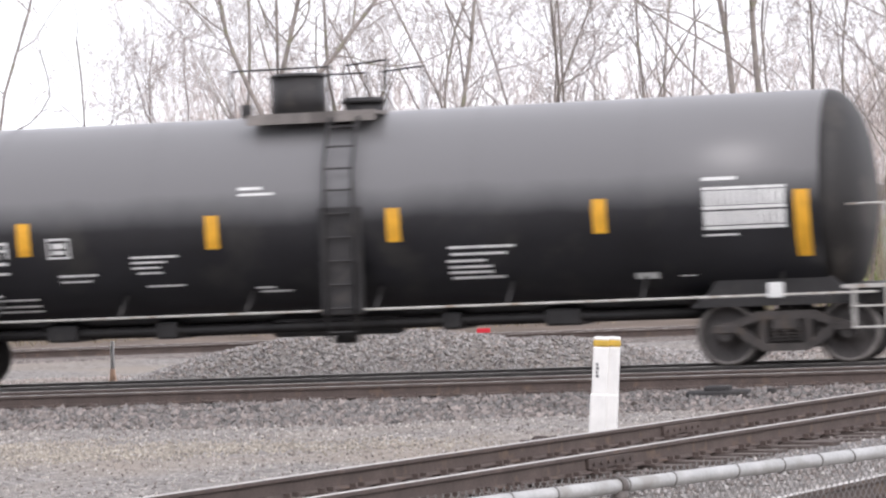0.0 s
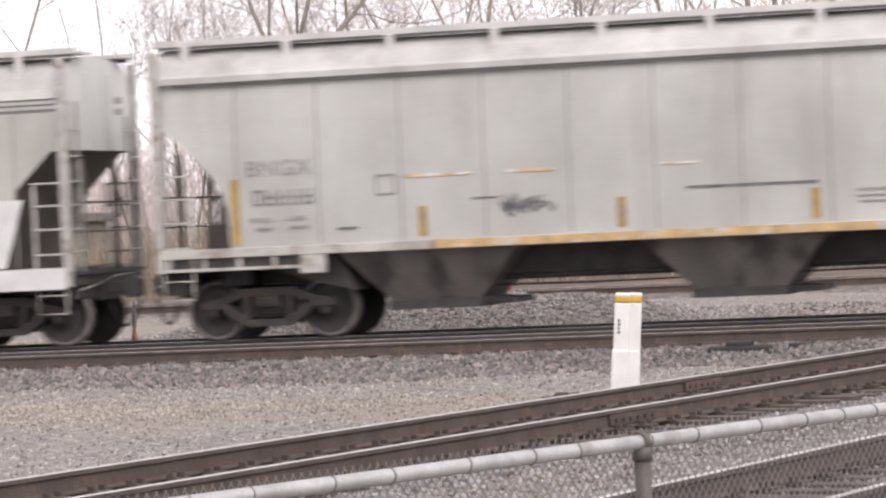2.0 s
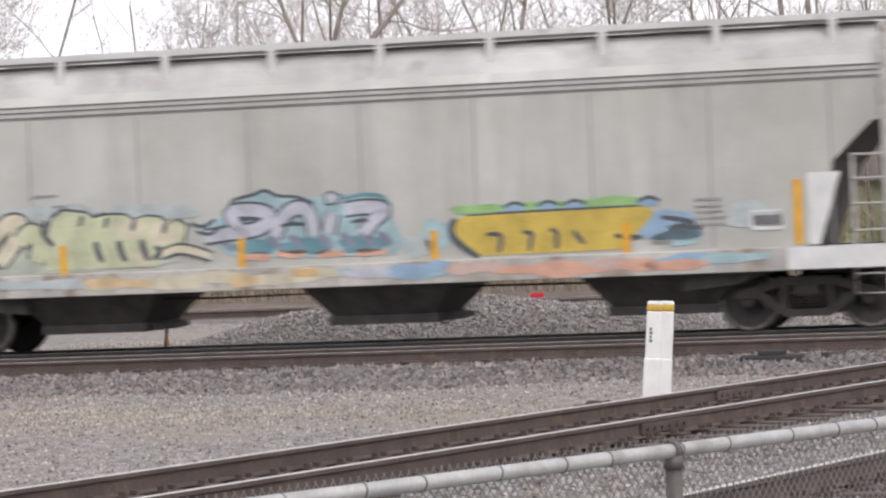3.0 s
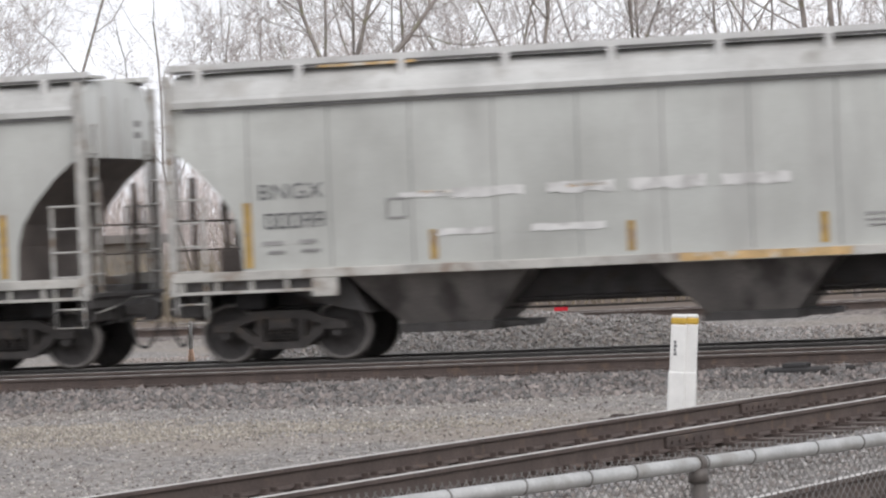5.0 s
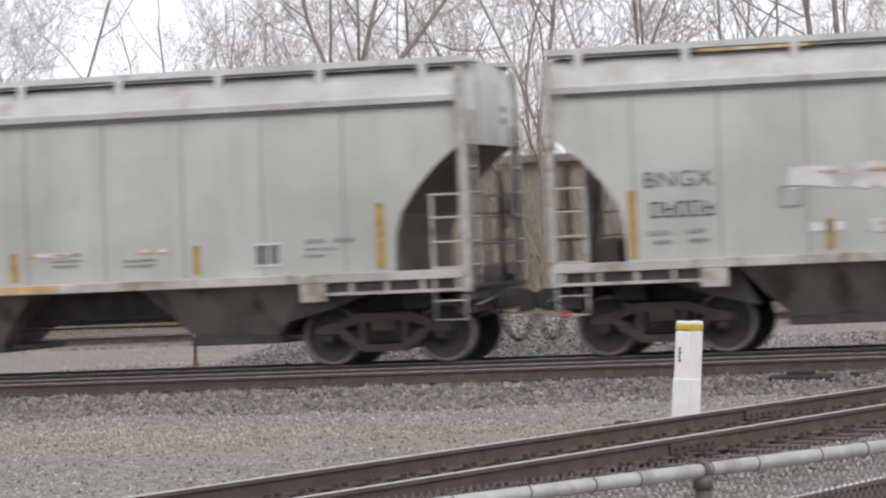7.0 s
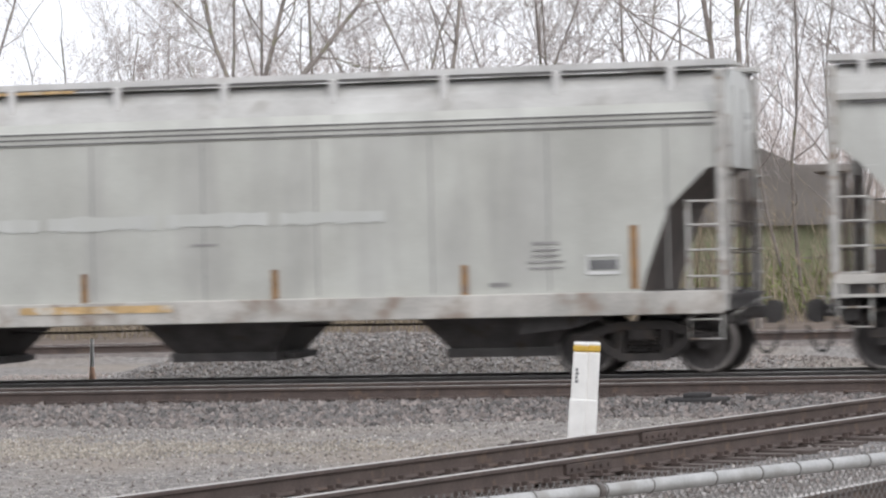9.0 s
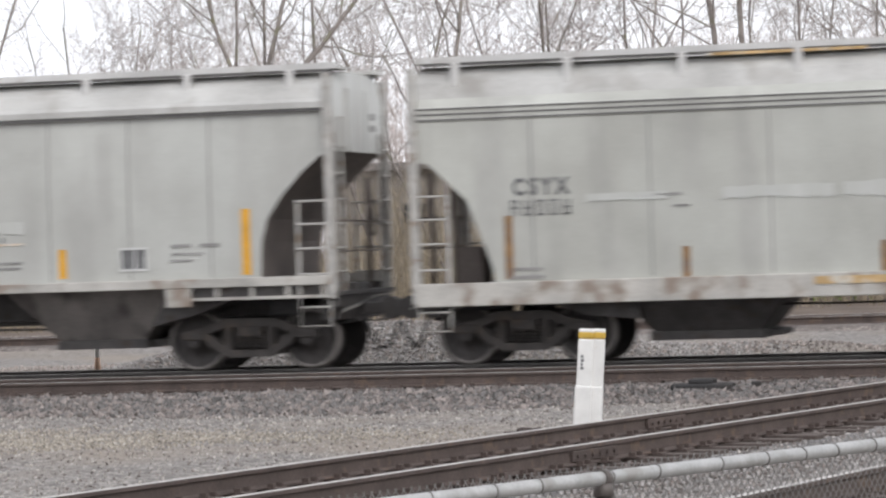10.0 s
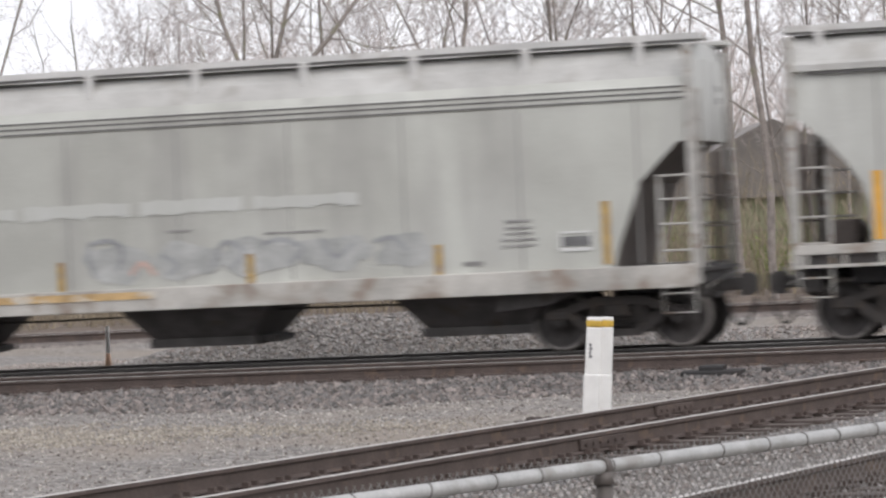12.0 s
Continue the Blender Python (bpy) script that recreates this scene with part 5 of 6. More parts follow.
def text_mesh(words, height, width_scale=1.0, bold=0.0, mat=None, space=1.05):
    """Words in the built-in font, upright in x and z, starting at x = 0 on the line z = 0."""
    cu = bpy.data.curves.new("lettering", "FONT")
    cu.body, cu.size, cu.offset, cu.space_character = words, height / 0.70, bold, space
    tmp = bpy.data.objects.new("lettering", cu)
    me = bpy.data.meshes.new_from_object(tmp)
    bpy.data.objects.remove(tmp)
    me.transform(Matrix.Rotation(radians(90), 4, "X") @ Matrix.Diagonal((width_scale, 1, 1, 1)))
    me.materials.clear()
    me.materials.append(mat)
    return me


def text_on_side(car, words, x, z, height, y, mat, width_scale=1.0, bold=0.01, label="", space=1.05):
    ob = part("reporting_mark", text_mesh(words, height, width_scale, bold, mat, space), None, car, label)
    ob.location = (x, y - 0.005, z - height / 2)


def hopper_rounded():
    """Three-bay hopper with curved end openings and a narrow sill."""
    car = tagged(new("hopper_car"), "light grey three-bay covered hopper car, weathered", "freight car", "hopper cars of the train")
    half = 8.53
    cut = [(half, 3.24), (half - 0.12, 3.18), (half - 0.43, 2.93), (half - 0.76, 2.57), (half - 0.98, 2.25), (half - 1.07, 1.92), (half - 1.10, 1.30)]
    right = cut[::-1]
    stations = [(-x, z) for x, z in cut] + [(-4, 1.28), (0, 1.28), (4, 1.28)] + right
    top = [(-1.58, 1.28), (-1.58, 2.62), (-1.574, 2.95), (-1.558, 3.3), (-1.53, 3.62), (-1.50, 3.86), (-1.60, 3.88), (-1.60, 3.97), (-1.53, 4.02), (-1.38, 4.24), (-1.15, 4.38), (-0.9, 4.43), (0, 4.45),
           (0.9, 4.43), (1.15, 4.38), (1.38, 4.24), (1.53, 4.02), (1.60, 3.97), (1.60, 3.88), (1.50, 3.86), (1.53, 3.62), (1.558, 3.3), (1.574, 2.95), (1.58, 2.62), (1.58, 1.28)]
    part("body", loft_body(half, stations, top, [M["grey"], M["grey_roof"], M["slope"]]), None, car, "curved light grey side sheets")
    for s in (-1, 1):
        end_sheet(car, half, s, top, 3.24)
    # dark bar that paints the shade under the eave
    bm = fresh()
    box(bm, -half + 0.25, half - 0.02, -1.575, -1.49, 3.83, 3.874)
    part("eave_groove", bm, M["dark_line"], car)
    seam_parts(car, [-7.3 + k * 1.27 for k in range(12)], -1.58, 1.42, 2.62, 0.026, ((-1.574, 2.95), (-1.558, 3.3), (-1.53, 3.62), (-1.505, 3.82)))
    for y in (-1.62, 1.62):
        bm = fresh()
        box(bm, -half, half, y - 0.04, y + 0.04, 1.26, 1.40, 0.012)
        part("side_sill", bm, M["sill"], car, "pale side sill with rust")
        for s in (-1, 1):
            bm = fresh()
            box(bm, s * 6.15 - 0.20, s * 6.15 + 0.20, y - 0.03, y + 0.03, 0.98, 1.265, 0.015)
            tube(bm, (s * 6.15, y - 0.034, 1.12), (s * 6.15, y + 0.034, 1.12), 0.035, n=12)
            part("bolster_pad", bm, M["sill"], car)
            bm = fresh()
            box(bm, min(s * 6.35, s * half), max(s * 6.35, s * half), y - 0.02, y + 0.02, 1.07, 1.115)
            for k in range(4):
                wx = s * (6.75 + k * 0.55)
                box(bm, wx - 0.03, wx + 0.03, y - 0.018, y + 0.018, 1.11, 1.265)
            part("lower_flange", bm, M["sill"], car, "pale flange with open pockets")
            # added dark plate that stands in for shade in the open pockets
            bm = fresh()
            inner = y * 0.955
            box(bm, min(s * 6.35, s * (half - 0.05)), max(s * 6.35, s * (half - 0.05)), inner - 0.01, inner + 0.01, 1.08, 1.262)
            part("pocket_shade", bm, M["under"], car)
    bm = fresh()
    box(bm, -half - 0.05, half + 0.05, -0.33, 0.33, 0.74, 1.27, 0.02)
    part("centre_sill", bm, M["under"], car, "black centre sill")
    for x in (-4.5, 0.1, 4.65):
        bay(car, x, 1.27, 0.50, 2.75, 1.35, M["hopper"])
    for s in (-1, 1):
        bm = fresh()
        prism(bm, [(s * 5.9, 1.28), (s * (half - 1.10), 1.32), (s * (half - 1.10), 1.28), (s * 6.3, 0.86), (s * 5.6, 0.70)], -1.25, 1.25)
        part("end_slope", bm, M["under"], car)
        add_truck(car, s * 7.06)
    brake_rods(car, 0.70)
    roof_gear(car, half, -8.1, 1.60, 11)
    hopper_ends(car, half, 1.05)
    return car


def brake_rods(car, z):
    """Long brake rods, pipes and an air reservoir under a car."""
    bm = fresh()
    path(bm, [(-5.4, -0.55, z), (-2.2, -0.50, z - 0.04), (2.0, -0.48, z), (5.4, -0.55, z - 0.03)], 0.02, 6)
    part("brake_rod", bm, M["under"], car)
    bm = fresh()
    path(bm, [(-8.2, -0.42, z + 0.12), (-3.0, -0.42, z + 0.10), (3.0, -0.42, z + 0.12), (8.2, -0.42, z + 0.10)], 0.028, 6)
    part("brake_pipe", bm, M["under"], car)


def hopper_angular():
    """Three-bay hopper with straight raked end openings, a deep sill and a double groove below the roof."""
    car = tagged(new("hopper_car"), "pale grey covered hopper car with a deep side sill", "freight car", "hopper cars of the train")
    half, right = 8.36, 8.20
    rake = [(0.0, 3.0), (0.20, 2.98), (0.56, 2.64), (0.78, 2.42), (1.12, 1.5), (1.2, 1.20)]
    stations = [(d - half, z) for d, z in rake] + [(-4, 1.19), (0, 1.19), (4, 1.19)] + [(right - d, z) for d, z in rake[::-1]]
    top = [(-1.58, 1.19), (-1.58, 3.58), (-1.594, 3.60), (-1.594, 3.79), (-1.56, 3.81), (-1.47, 3.93), (-1.36, 4.18), (-1.15, 4.36), (-0.9, 4.42), (0, 4.45),
           (0.9, 4.42), (1.15, 4.36), (1.36, 4.18), (1.47, 3.93), (1.56, 3.80), (1.61, 3.78), (1.61, 3.60), (1.58, 3.58), (1.58, 1.19)]
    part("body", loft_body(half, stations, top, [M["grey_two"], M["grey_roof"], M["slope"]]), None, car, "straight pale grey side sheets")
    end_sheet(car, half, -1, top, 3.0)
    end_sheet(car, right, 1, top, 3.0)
    # dark strips paint the shade in the grooves
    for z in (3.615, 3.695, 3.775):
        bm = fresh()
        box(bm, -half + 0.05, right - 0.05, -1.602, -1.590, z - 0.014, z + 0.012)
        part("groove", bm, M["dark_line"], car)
    seam_parts(car, [-6.6 + k * 1.75 for k in range(9)], -1.58, 1.25, 3.56)
    for y in (-1.62, 1.62):
        bm = fresh()
        box(bm, -half, right, y - 0.05, y + 0.05, 0.88, 1.22, 0.015)
        part("side_sill", bm, M["sill"], car, "deep pale side sill")
    bm = fresh()
    box(bm, -half - 0.05, right + 0.05, -0.33, 0.33, 0.86, 1.2, 0.02)
    part("centre_sill", bm, M["under"], car, "black centre sill")
    for x in (-4.2, 0.45, 4.75):
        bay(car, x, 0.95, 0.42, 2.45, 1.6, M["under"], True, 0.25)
    for s in (-1, 1):
        bm = fresh()
        prism(bm, [(s * 5.2, 1.18), (s * (half - 1.05), 1.22), (s * (half - 1.05), 1.16), (s * 5.9, 0.70), (s * 5.1, 0.62)], -1.25, 1.25)
        part("end_slope", bm, M["under"], car)
        add_truck(car, s * 6.9)
    brake_rods(car, 0.80)
    roof_gear(car, 8.28, -7.75, 1.69, 10)
    hopper_ends(car, half, 0.92, right)
    return car


def tank_car():
    car = tagged(new("tank_car"), "black tank car with orange reflective strips and white lettering", "freight car")
    R, zc, half = 1.56, 2.44, 7.62
    prof = [(-half - 0.62 * math.sin(a), R * math.cos(a) ** 0.75) for a in (1.5, 1.3, 1.05, 0.8, 0.5, 0.25, 0.0)]
    prof += [(x, R) for x in (-5.0, -2.5, 0, 2.5, 5.0)] + [(-x, r) for x, r in prof[::-1]]
    n = 56
    for name, run_of, mat, label in (("tank", prof[6:-6], M["black"], "dusty black cylindrical tank with sky sheen painted on its upper half"), ("tank_head", prof[:7], M["head"], "domed black-brown tank end"), ("tank_head", prof[-7:], M["head"], "domed black-brown tank end")):
        bm = fresh()
        rings = [[bm.verts.new((x, r * math.sin(2 * math.pi * i / n), zc + r * math.cos(2 * math.pi * i / n))) for i in range(n)] for x, r in run_of]
        for a, b in zip(rings, rings[1:]):
            for i in range(n):
                bm.faces.new((a[i], a[(i + 1) % n], b[(i + 1) % n], b[i])).smooth = True
        bm.faces.new(rings[0][::-1])
        bm.faces.new(rings[-1])
        part(name, bm, mat, car, label)
    for x in (-5.0, -2.5, 2.5, 5.0):
        bm = fresh()
        n2 = 48
        ra = [bm.verts.new((x - 0.012, (R + 0.006) * math.sin(2 * math.pi * i / n2), zc + (R + 0.006) * math.cos(2 * math.pi * i / n2))) for i in range(n2)]
        rb = [bm.verts.new((x + 0.012, v.co.y, v.co.z)) for v in ra]
        for i in range(n2):
            bm.faces.new((ra[i], ra[(i + 1) % n2], rb[(i + 1) % n2], rb[i]))
        part("weld_seam", bm, M["black"], car)
    bm = fresh()
    tube(bm, (-0.50, 0, 3.9), (-0.50, 0, 4.58), 0.42, n=28)
    tube(bm, (-0.50, 0, 4.58), (-0.50, 0, 4.63), 0.45, 0.40, 28)
    part("valve_housing", bm, M["gear"], car, "black protective valve housing")
    bm = fresh()
    tube(bm, (0.52, 0, 3.9), (0.52, 0, 4.14), 0.30, n=24)
    tube(bm, (0.52, 0, 4.14), (0.52, 0, 4.22), 0.36, 0.30, 24)
    part("manway", bm, M["gear"], car, "bolted manway cover")
    bm = fresh()
    tube(bm, (-1.35, 0, 3.9), (-1.35, 0, 4.2), 0.09, n=12)
    part("safety_valve", bm, M["gear"], car)
    for y in (-0.75, 0.75):
        bm = fresh()
        box(bm, -1.0, 1.0, y - 0.35, y + 0.35, 3.93, 3.98)
        box(bm, -1.0, 1.0, y - 0.38, y - 0.34, 3.83, 3.99)
        part("platform", bm, M["hopper"], car, "grey grated top platform")
    for x0, x1 in ((-1.25, 0.30), (0.55, 1.20)):
        for y in (-1.05, 1.05):
            bm = fresh()
            path(bm, [(x0, y, 3.95), (x0, y, 4.66), (x1, y, 4.66 + (0.06 if x0 > 0 else 0)), (x1, y, 3.95)], 0.022, 6)
            part("handrail", bm, M["gear"], car, "black top handrail")
    ladder_bm = fresh()
    for x in (0.30, 0.74):
        pts = [(x, -1.68, 0.62), (x, -1.68, 2.5), (x, -1.58, 3.15), (x, -1.25, 3.75), (x, -1.05, 3.95)]
        path(ladder_bm, pts, 0.028, 6)
    lad = part("side_ladder", ladder_bm, M["gear"], car, "black side ladder")
    bm = fresh()
    tube(bm, (0.30, 0, 0), (0.74, 0, 0), 0.016, n=6)
    me = mesh_of("rung", bm, M["gear"])
    for y, z in ((-1.68, 0.7), (-1.68, 1.05), (-1.68, 1.4), (-1.68, 1.75), (-1.68, 2.1), (-1.67, 2.45), (-1.63, 2.8), (-1.57, 3.12), (-1.4, 3.45), (-1.22, 3.75)):
        part("rung", me, None, lad).location = (0, y, z)
    bm = fresh()
    box(bm, 0.20, 0.84, -1.62, -1.5, 0.95, 2.55, 0.02)
    part("ladder_backing", bm, M["gear"], car)
    bm = fresh()
    path(bm, [(-8.4, -1.55, 1.02), (8.4, -1.55, 1.02)], 0.022, 6)
    path(bm, [(-8.4, 1.55, 1.02), (8.4, 1.55, 1.02)], 0.022, 6)
    part("side_rail", bm, M["ladder"], car, "long pale hand rail")
    for k in range(8):
        x = -7.0 + k * 2.0
        bm = fresh()
        path(bm, [(x, -1.55, 1.02), (x, -1.1, 1.35)], 0.03, 6)
        part("rail_bracket", bm, M["gear"], car)
    bm = fresh()
    box(bm, -1.0, 1.0, -0.2, 0.2, 0.62, 0.95, 0.05)
    tube(bm, (0.1, 0, 0.5), (0.1, 0, 0.9), 0.18, n=16)
    part("bottom_outlet", bm, M["gear"], car)
    for y, r, z in ((-0.42, 0.07, 0.80), (0.05, 0.11, 0.80), (0.5, 0.07, 0.81)):
        bm = fresh()
        path(bm, [(-5.9, y, z), (-2.0, y, z - 0.02), (2.0, y, z), (5.9, y, z - 0.01)], r, 10)
        part("belly_pipe", bm, M["gear"], car, "black pipe under the tank")
    for x, w in ((-4.3, 0.5), (-2.6, 0.35), (1.9, 0.3), (3.6, 0.55)):
        bm = fresh()
        box(bm, x - w / 2, x + w / 2, -0.55, 0.55, 0.66, 0.92, 0.04)
        part("pipe_saddle", bm, M["gear"], car)
    for s in (-1, 1):
        bm = fresh()
        prism(bm, [(s * 5.6, 0.86), (s * 8.6, 0.86), (s * 8.6, 1.14), (s * 7.8, 1.14), (s * 7.4, 1.7), (s * 6.3, 1.7), (s * 5.9, 1.1)], -1.0, 1.0)
        part("stub_sill", bm, M["gear"], car, "black stub sill and saddle")
        bm = fresh()
        box(bm, min(s * 7.9, s * 8.6), max(s * 7.9, s * 8.6), -1.55, 1.55, 1.08, 1.13)
        path(bm, [(s * 8.55, -1.5, 1.1), (s * 8.55, -1.5, 2.28), (s * 8.55, 1.5, 2.28), (s * 8.55, 1.5, 1.1)], 0.022, 6)
        path(bm, [(s * 8.55, -1.5, 1.9), (s * 8.55, 1.5, 1.9)], 0.016, 6)
        path(bm, [(s * 8.0, -1.5, 2.28), (s * 8.55, -1.5, 2.28)], 0.018, 6)
        part("end_platform", bm, M["ladder"], car, "end platform with pale handrails")
        ladder_part(car, s * 8.55 - s * 0.48, s * 8.55, -1.58, 0.50, 1.08, [0.52, 0.82])
        bm = fresh()
        box(bm, s * 6.95 - 0.11, s * 6.95 + 0.11, -1.60, -1.50, 0.98, 1.20, 0.01)
        part("placard", bm, M["white"], car, "white placard bracket")
        add_truck(car, s * 7.0)
        coupler(car, s, s * 8.6)

    def on_tank(name, x, z, w, h, mat, label="", rects=None):
        """Markings wrapped on the tank's near side."""
        bm = fresh()
        for rx, rz, rw, rh in rects or [(x, z, w, h)]:
            rx, rz = rx + 0.27, rz - 0.14
            rows = max(1, int(rh / 0.12) + 1)
            ring = []
            for i in range(rows + 1):
                zz = rz - rh / 2 + rh * i / rows
                yy = -math.sqrt(max(0.01, (R + 0.008) ** 2 - (zz - zc) ** 2))
                ring.append((bm.verts.new((rx - rw / 2, yy, zz)), bm.verts.new((rx + rw / 2, yy, zz))))
            for a, b in zip(ring, ring[1:]):
                bm.faces.new((a[0], a[1], b[1], b[0]))
        ob = part(name, bm, mat, car, label)
        if rects:
            ob["kind"] = "stuff"
    for x, z, w, h in ((-7.75, 2.14, 0.24, 1.0), (-4.75, 2.39, 0.21, 0.50), (-1.75, 2.39, 0.21, 0.50), (1.05, 2.39, 0.21, 0.50), (4.15, 2.39, 0.21, 0.50), (7.1, 2.18, 0.22, 0.96)):
        on_tank("reflector_strip", x, z, w, h, M["yellow"], "orange reflective strip")
    text_on_side(car, "CBTX", -7.36, 2.10, 0.26, -1.56, M["white"], 1.12, 0.0, "large white lettering")
    on_tank("car_number", 0, 0, 0, 0, M["white"], "", char_bars(-6.34, 2.24, 6, 0.19, 0.25, 0.055, 8))
    on_tank("small_lettering", 0, 0, 0, 0, M["white"], "rows of small white lettering",
            [(-6.75, 2.02, 0.5, 0.05), (-6.05, 2.03, 0.6, 0.05), (-5.35, 2.04, 0.6, 0.05), (-6.75, 1.87, 0.5, 0.04), (-6.05, 1.88, 0.6, 0.04), (-5.35, 1.89, 0.6, 0.04)])
    on_tank("small_lettering", 0, 0, 0, 0, M["white"], "", [(-5.6, 1.55, 0.7, 0.03), (-5.3, 1.48, 1.2, 0.03), (-5.3, 1.38, 1.2, 0.03), (-5.2, 1.30, 1.0, 0.03)])
    on_tank("stencil_box", 0, 0, 0, 0, M["white"], "", [(-4.2, 2.38, 0.36, 0.03), (-4.2, 2.10, 0.36, 0.03), (-4.37, 2.24, 0.03, 0.28), (-4.03, 2.24, 0.03, 0.28), (-4.2, 2.28, 0.2, 0.08), (-4.2, 2.18, 0.2, 0.06)])
    on_tank("small_lettering", 0, 0, 0, 0, M["white"], "", [(-3.95, 1.82, 0.62, 0.035), (-4.0, 1.73, 0.5, 0.03), (-2.7, 2.06, 0.75, 0.035), (-2.8, 1.98, 0.55, 0.03), (-2.85, 1.90, 0.45, 0.03), (-2.8, 1.82, 0.4, 0.03), (-2.6, 1.62, 0.6, 0.03)])
    on_tank("small_lettering", 0, 0, 0, 0, M["white"], "", [(-1.15, 3.02, 0.38, 0.045), (-1.05, 2.93, 0.55, 0.04), (-0.9, 1.48, 0.5, 0.03), (-1.05, 1.54, 0.3, 0.03)])
    on_tank("small_lettering", 0, 0, 0, 0, M["white"], "", [(2.35, 2.02, 1.0, 0.04), (2.3, 1.92, 0.85, 0.04), (2.1, 1.82, 0.6, 0.04), (2.15, 1.73, 0.65, 0.04), (2.15, 1.65, 0.68, 0.04), (2.25, 1.57, 0.8, 0.04)])
    rows = [(6.27, 2.44, 1.20, 0.05), (6.27, 2.15, 1.20, 0.05), (6.27, 2.72, 1.20, 0.04)]
    for k in range(13):
        rows.append((5.72 + k * 0.092, 2.58, 0.072, 0.21))
        rows.append((5.72 + k * 0.092, 2.29, 0.078, 0.20))
    rows += [(5.92, 2.86, 0.5, 0.05), (5.92, 2.05, 0.5, 0.03), (4.75, 1.50, 0.34, 0.09), (5.35, 1.48, 0.25, 0.02)]
    on_tank("stencil_panel", 0, 0, 0, 0, M["white"], "dense white stencil panel", rows)
    return car


ROUNDED, ANGULAR = hopper_rounded(), hopper_angular()
TANK = tank_car()
HERE = Matrix.Identity(4)
CARS = [TANK, ROUNDED, ANGULAR] + [copy_thing(ROUNDED, HERE) for _ in range(3)] + [copy_thing(ANGULAR, HERE), copy_thing(ROUNDED, HERE), copy_thing(ANGULAR, HERE)]
LABELS = ["", "light grey covered hopper car with a rusty ochre sill", "pale grey covered hopper car covered in bright spray-painted letters",
          "light grey covered hopper car with bleached white patches", "light grey covered hopper car with peeling white and orange patches",
          "light grey covered hopper car with faint lettering", "pale grey covered hopper car with a deep ochre-stained sill",
          "light grey covered hopper car with bright orange reflectors and scrawls", "pale grey covered hopper car with faded painted tags"]
for car, label in zip(CARS, LABELS):
    if label:
        car["label"] = label
SIDE = -1.588


def rounded_marks(car, tape, seed, patches, letters, rust=(0.0, 3.0), panel=True):
    for x in (-7.33, 7.22):
        plates_on_side(car, "reflector_strip", [(x, 1.93, 0.13, 0.98)], SIDE, tape, "tall reflective strip")
    for x in (-4.45, -1.47, 1.36, 4.32) + ((0.15,) if car is CARS[7] else ()):
        plates_on_side(car, "reflector_strip", [(x, 1.68, 0.12, 0.44)], SIDE, tape, "short reflective strip")
    text_on_side(car, "BNGX", -7.16, 2.57, 0.235, SIDE, letters, 1.08, 0.0, "dark lettering on the side")
    plates_on_side(car, "car_number", char_bars(-6.98, 2.13, 5, 0.15, 0.23, 0.045, seed + 1), SIDE, letters)["kind"] = "stuff"
    plates_on_side(car, "small_lettering", [(-6.95, 1.80, 0.34, 0.06), (-6.4, 1.81, 0.28, 0.06), (-6.9, 1.66, 0.26, 0.05), (-6.35, 1.67, 0.3, 0.05), (-5.0, 2.10, 0.3, 0.03), (-5.0, 2.38, 0.3, 0.03), (-5.14, 2.24, 0.03, 0.28), (-4.86, 2.24, 0.03, 0.28)], SIDE, M["faint"])
    plates_on_side(car, "small_lettering", [(2.2, 1.85, 0.5, 0.035), (2.2, 1.76, 0.5, 0.03), (2.2, 1.68, 0.42, 0.03), (3.4, 1.72, 0.55, 0.03), (3.4, 1.64, 0.5, 0.03), (4.9 + 1.3, 1.9, 0.3, 0.05), (6.65, 1.9, 0.3, 0.05), (6.3, 1.78, 0.5, 0.03), (6.2, 1.68, 0.35, 0.03)], SIDE, M["faint"])
    if panel:
        plates_on_side(car, "stencil_panel", [(5.45, 1.72, 0.36, 0.28)], SIDE, M["letter"], "dark stencil panel")
        plates_on_side(car, "panel_border", [(5.45, 1.88, 0.44, 0.03), (5.45, 1.56, 0.44, 0.03), (5.25, 1.72, 0.03, 0.32), (5.65, 1.72, 0.03, 0.32), (5.47, 1.72, 0.025, 0.28)], SIDE - 0.004, M["white"])
    bm = fresh()
    box(bm, rust[0] - rust[1] / 2, rust[0] + rust[1] / 2, -1.672, -1.661, 1.275, 1.392)
    part("rust_stretch", bm, M["sill_rust"], car, "ochre rusted stretch of sill")
    rng = random.Random(seed)
    for x, z, w, h, m in patches:
        patch_on_side(car, x, z, w, h, SIDE, m, rng.random(), label="bleached ragged paint patch")


W, O = M["patch"], M["patch_rust"]


def row(x0, z, items, mat):
    return [(x0 + dx, z, w, h, mat) for dx, w, h in items]


rounded_marks(CARS[1], M["ochre"], 21, row(-4.2, 2.35, ((0, 1.0, 0.05), (1.4, 0.7, 0.05), (3.6, 0.6, 0.04)), O) + [(-5.6, 1.62, 0.3, 0.05, M["letter"]), (0.45, 1.99, 1.9, 0.05, M["letter"]), (3.1, 2.05, 0.6, 0.03, M["letter"]), (-3.5, 1.98, 0.4, 0.03, M["letter"])], M["faint"], (-1.0, 6.5))
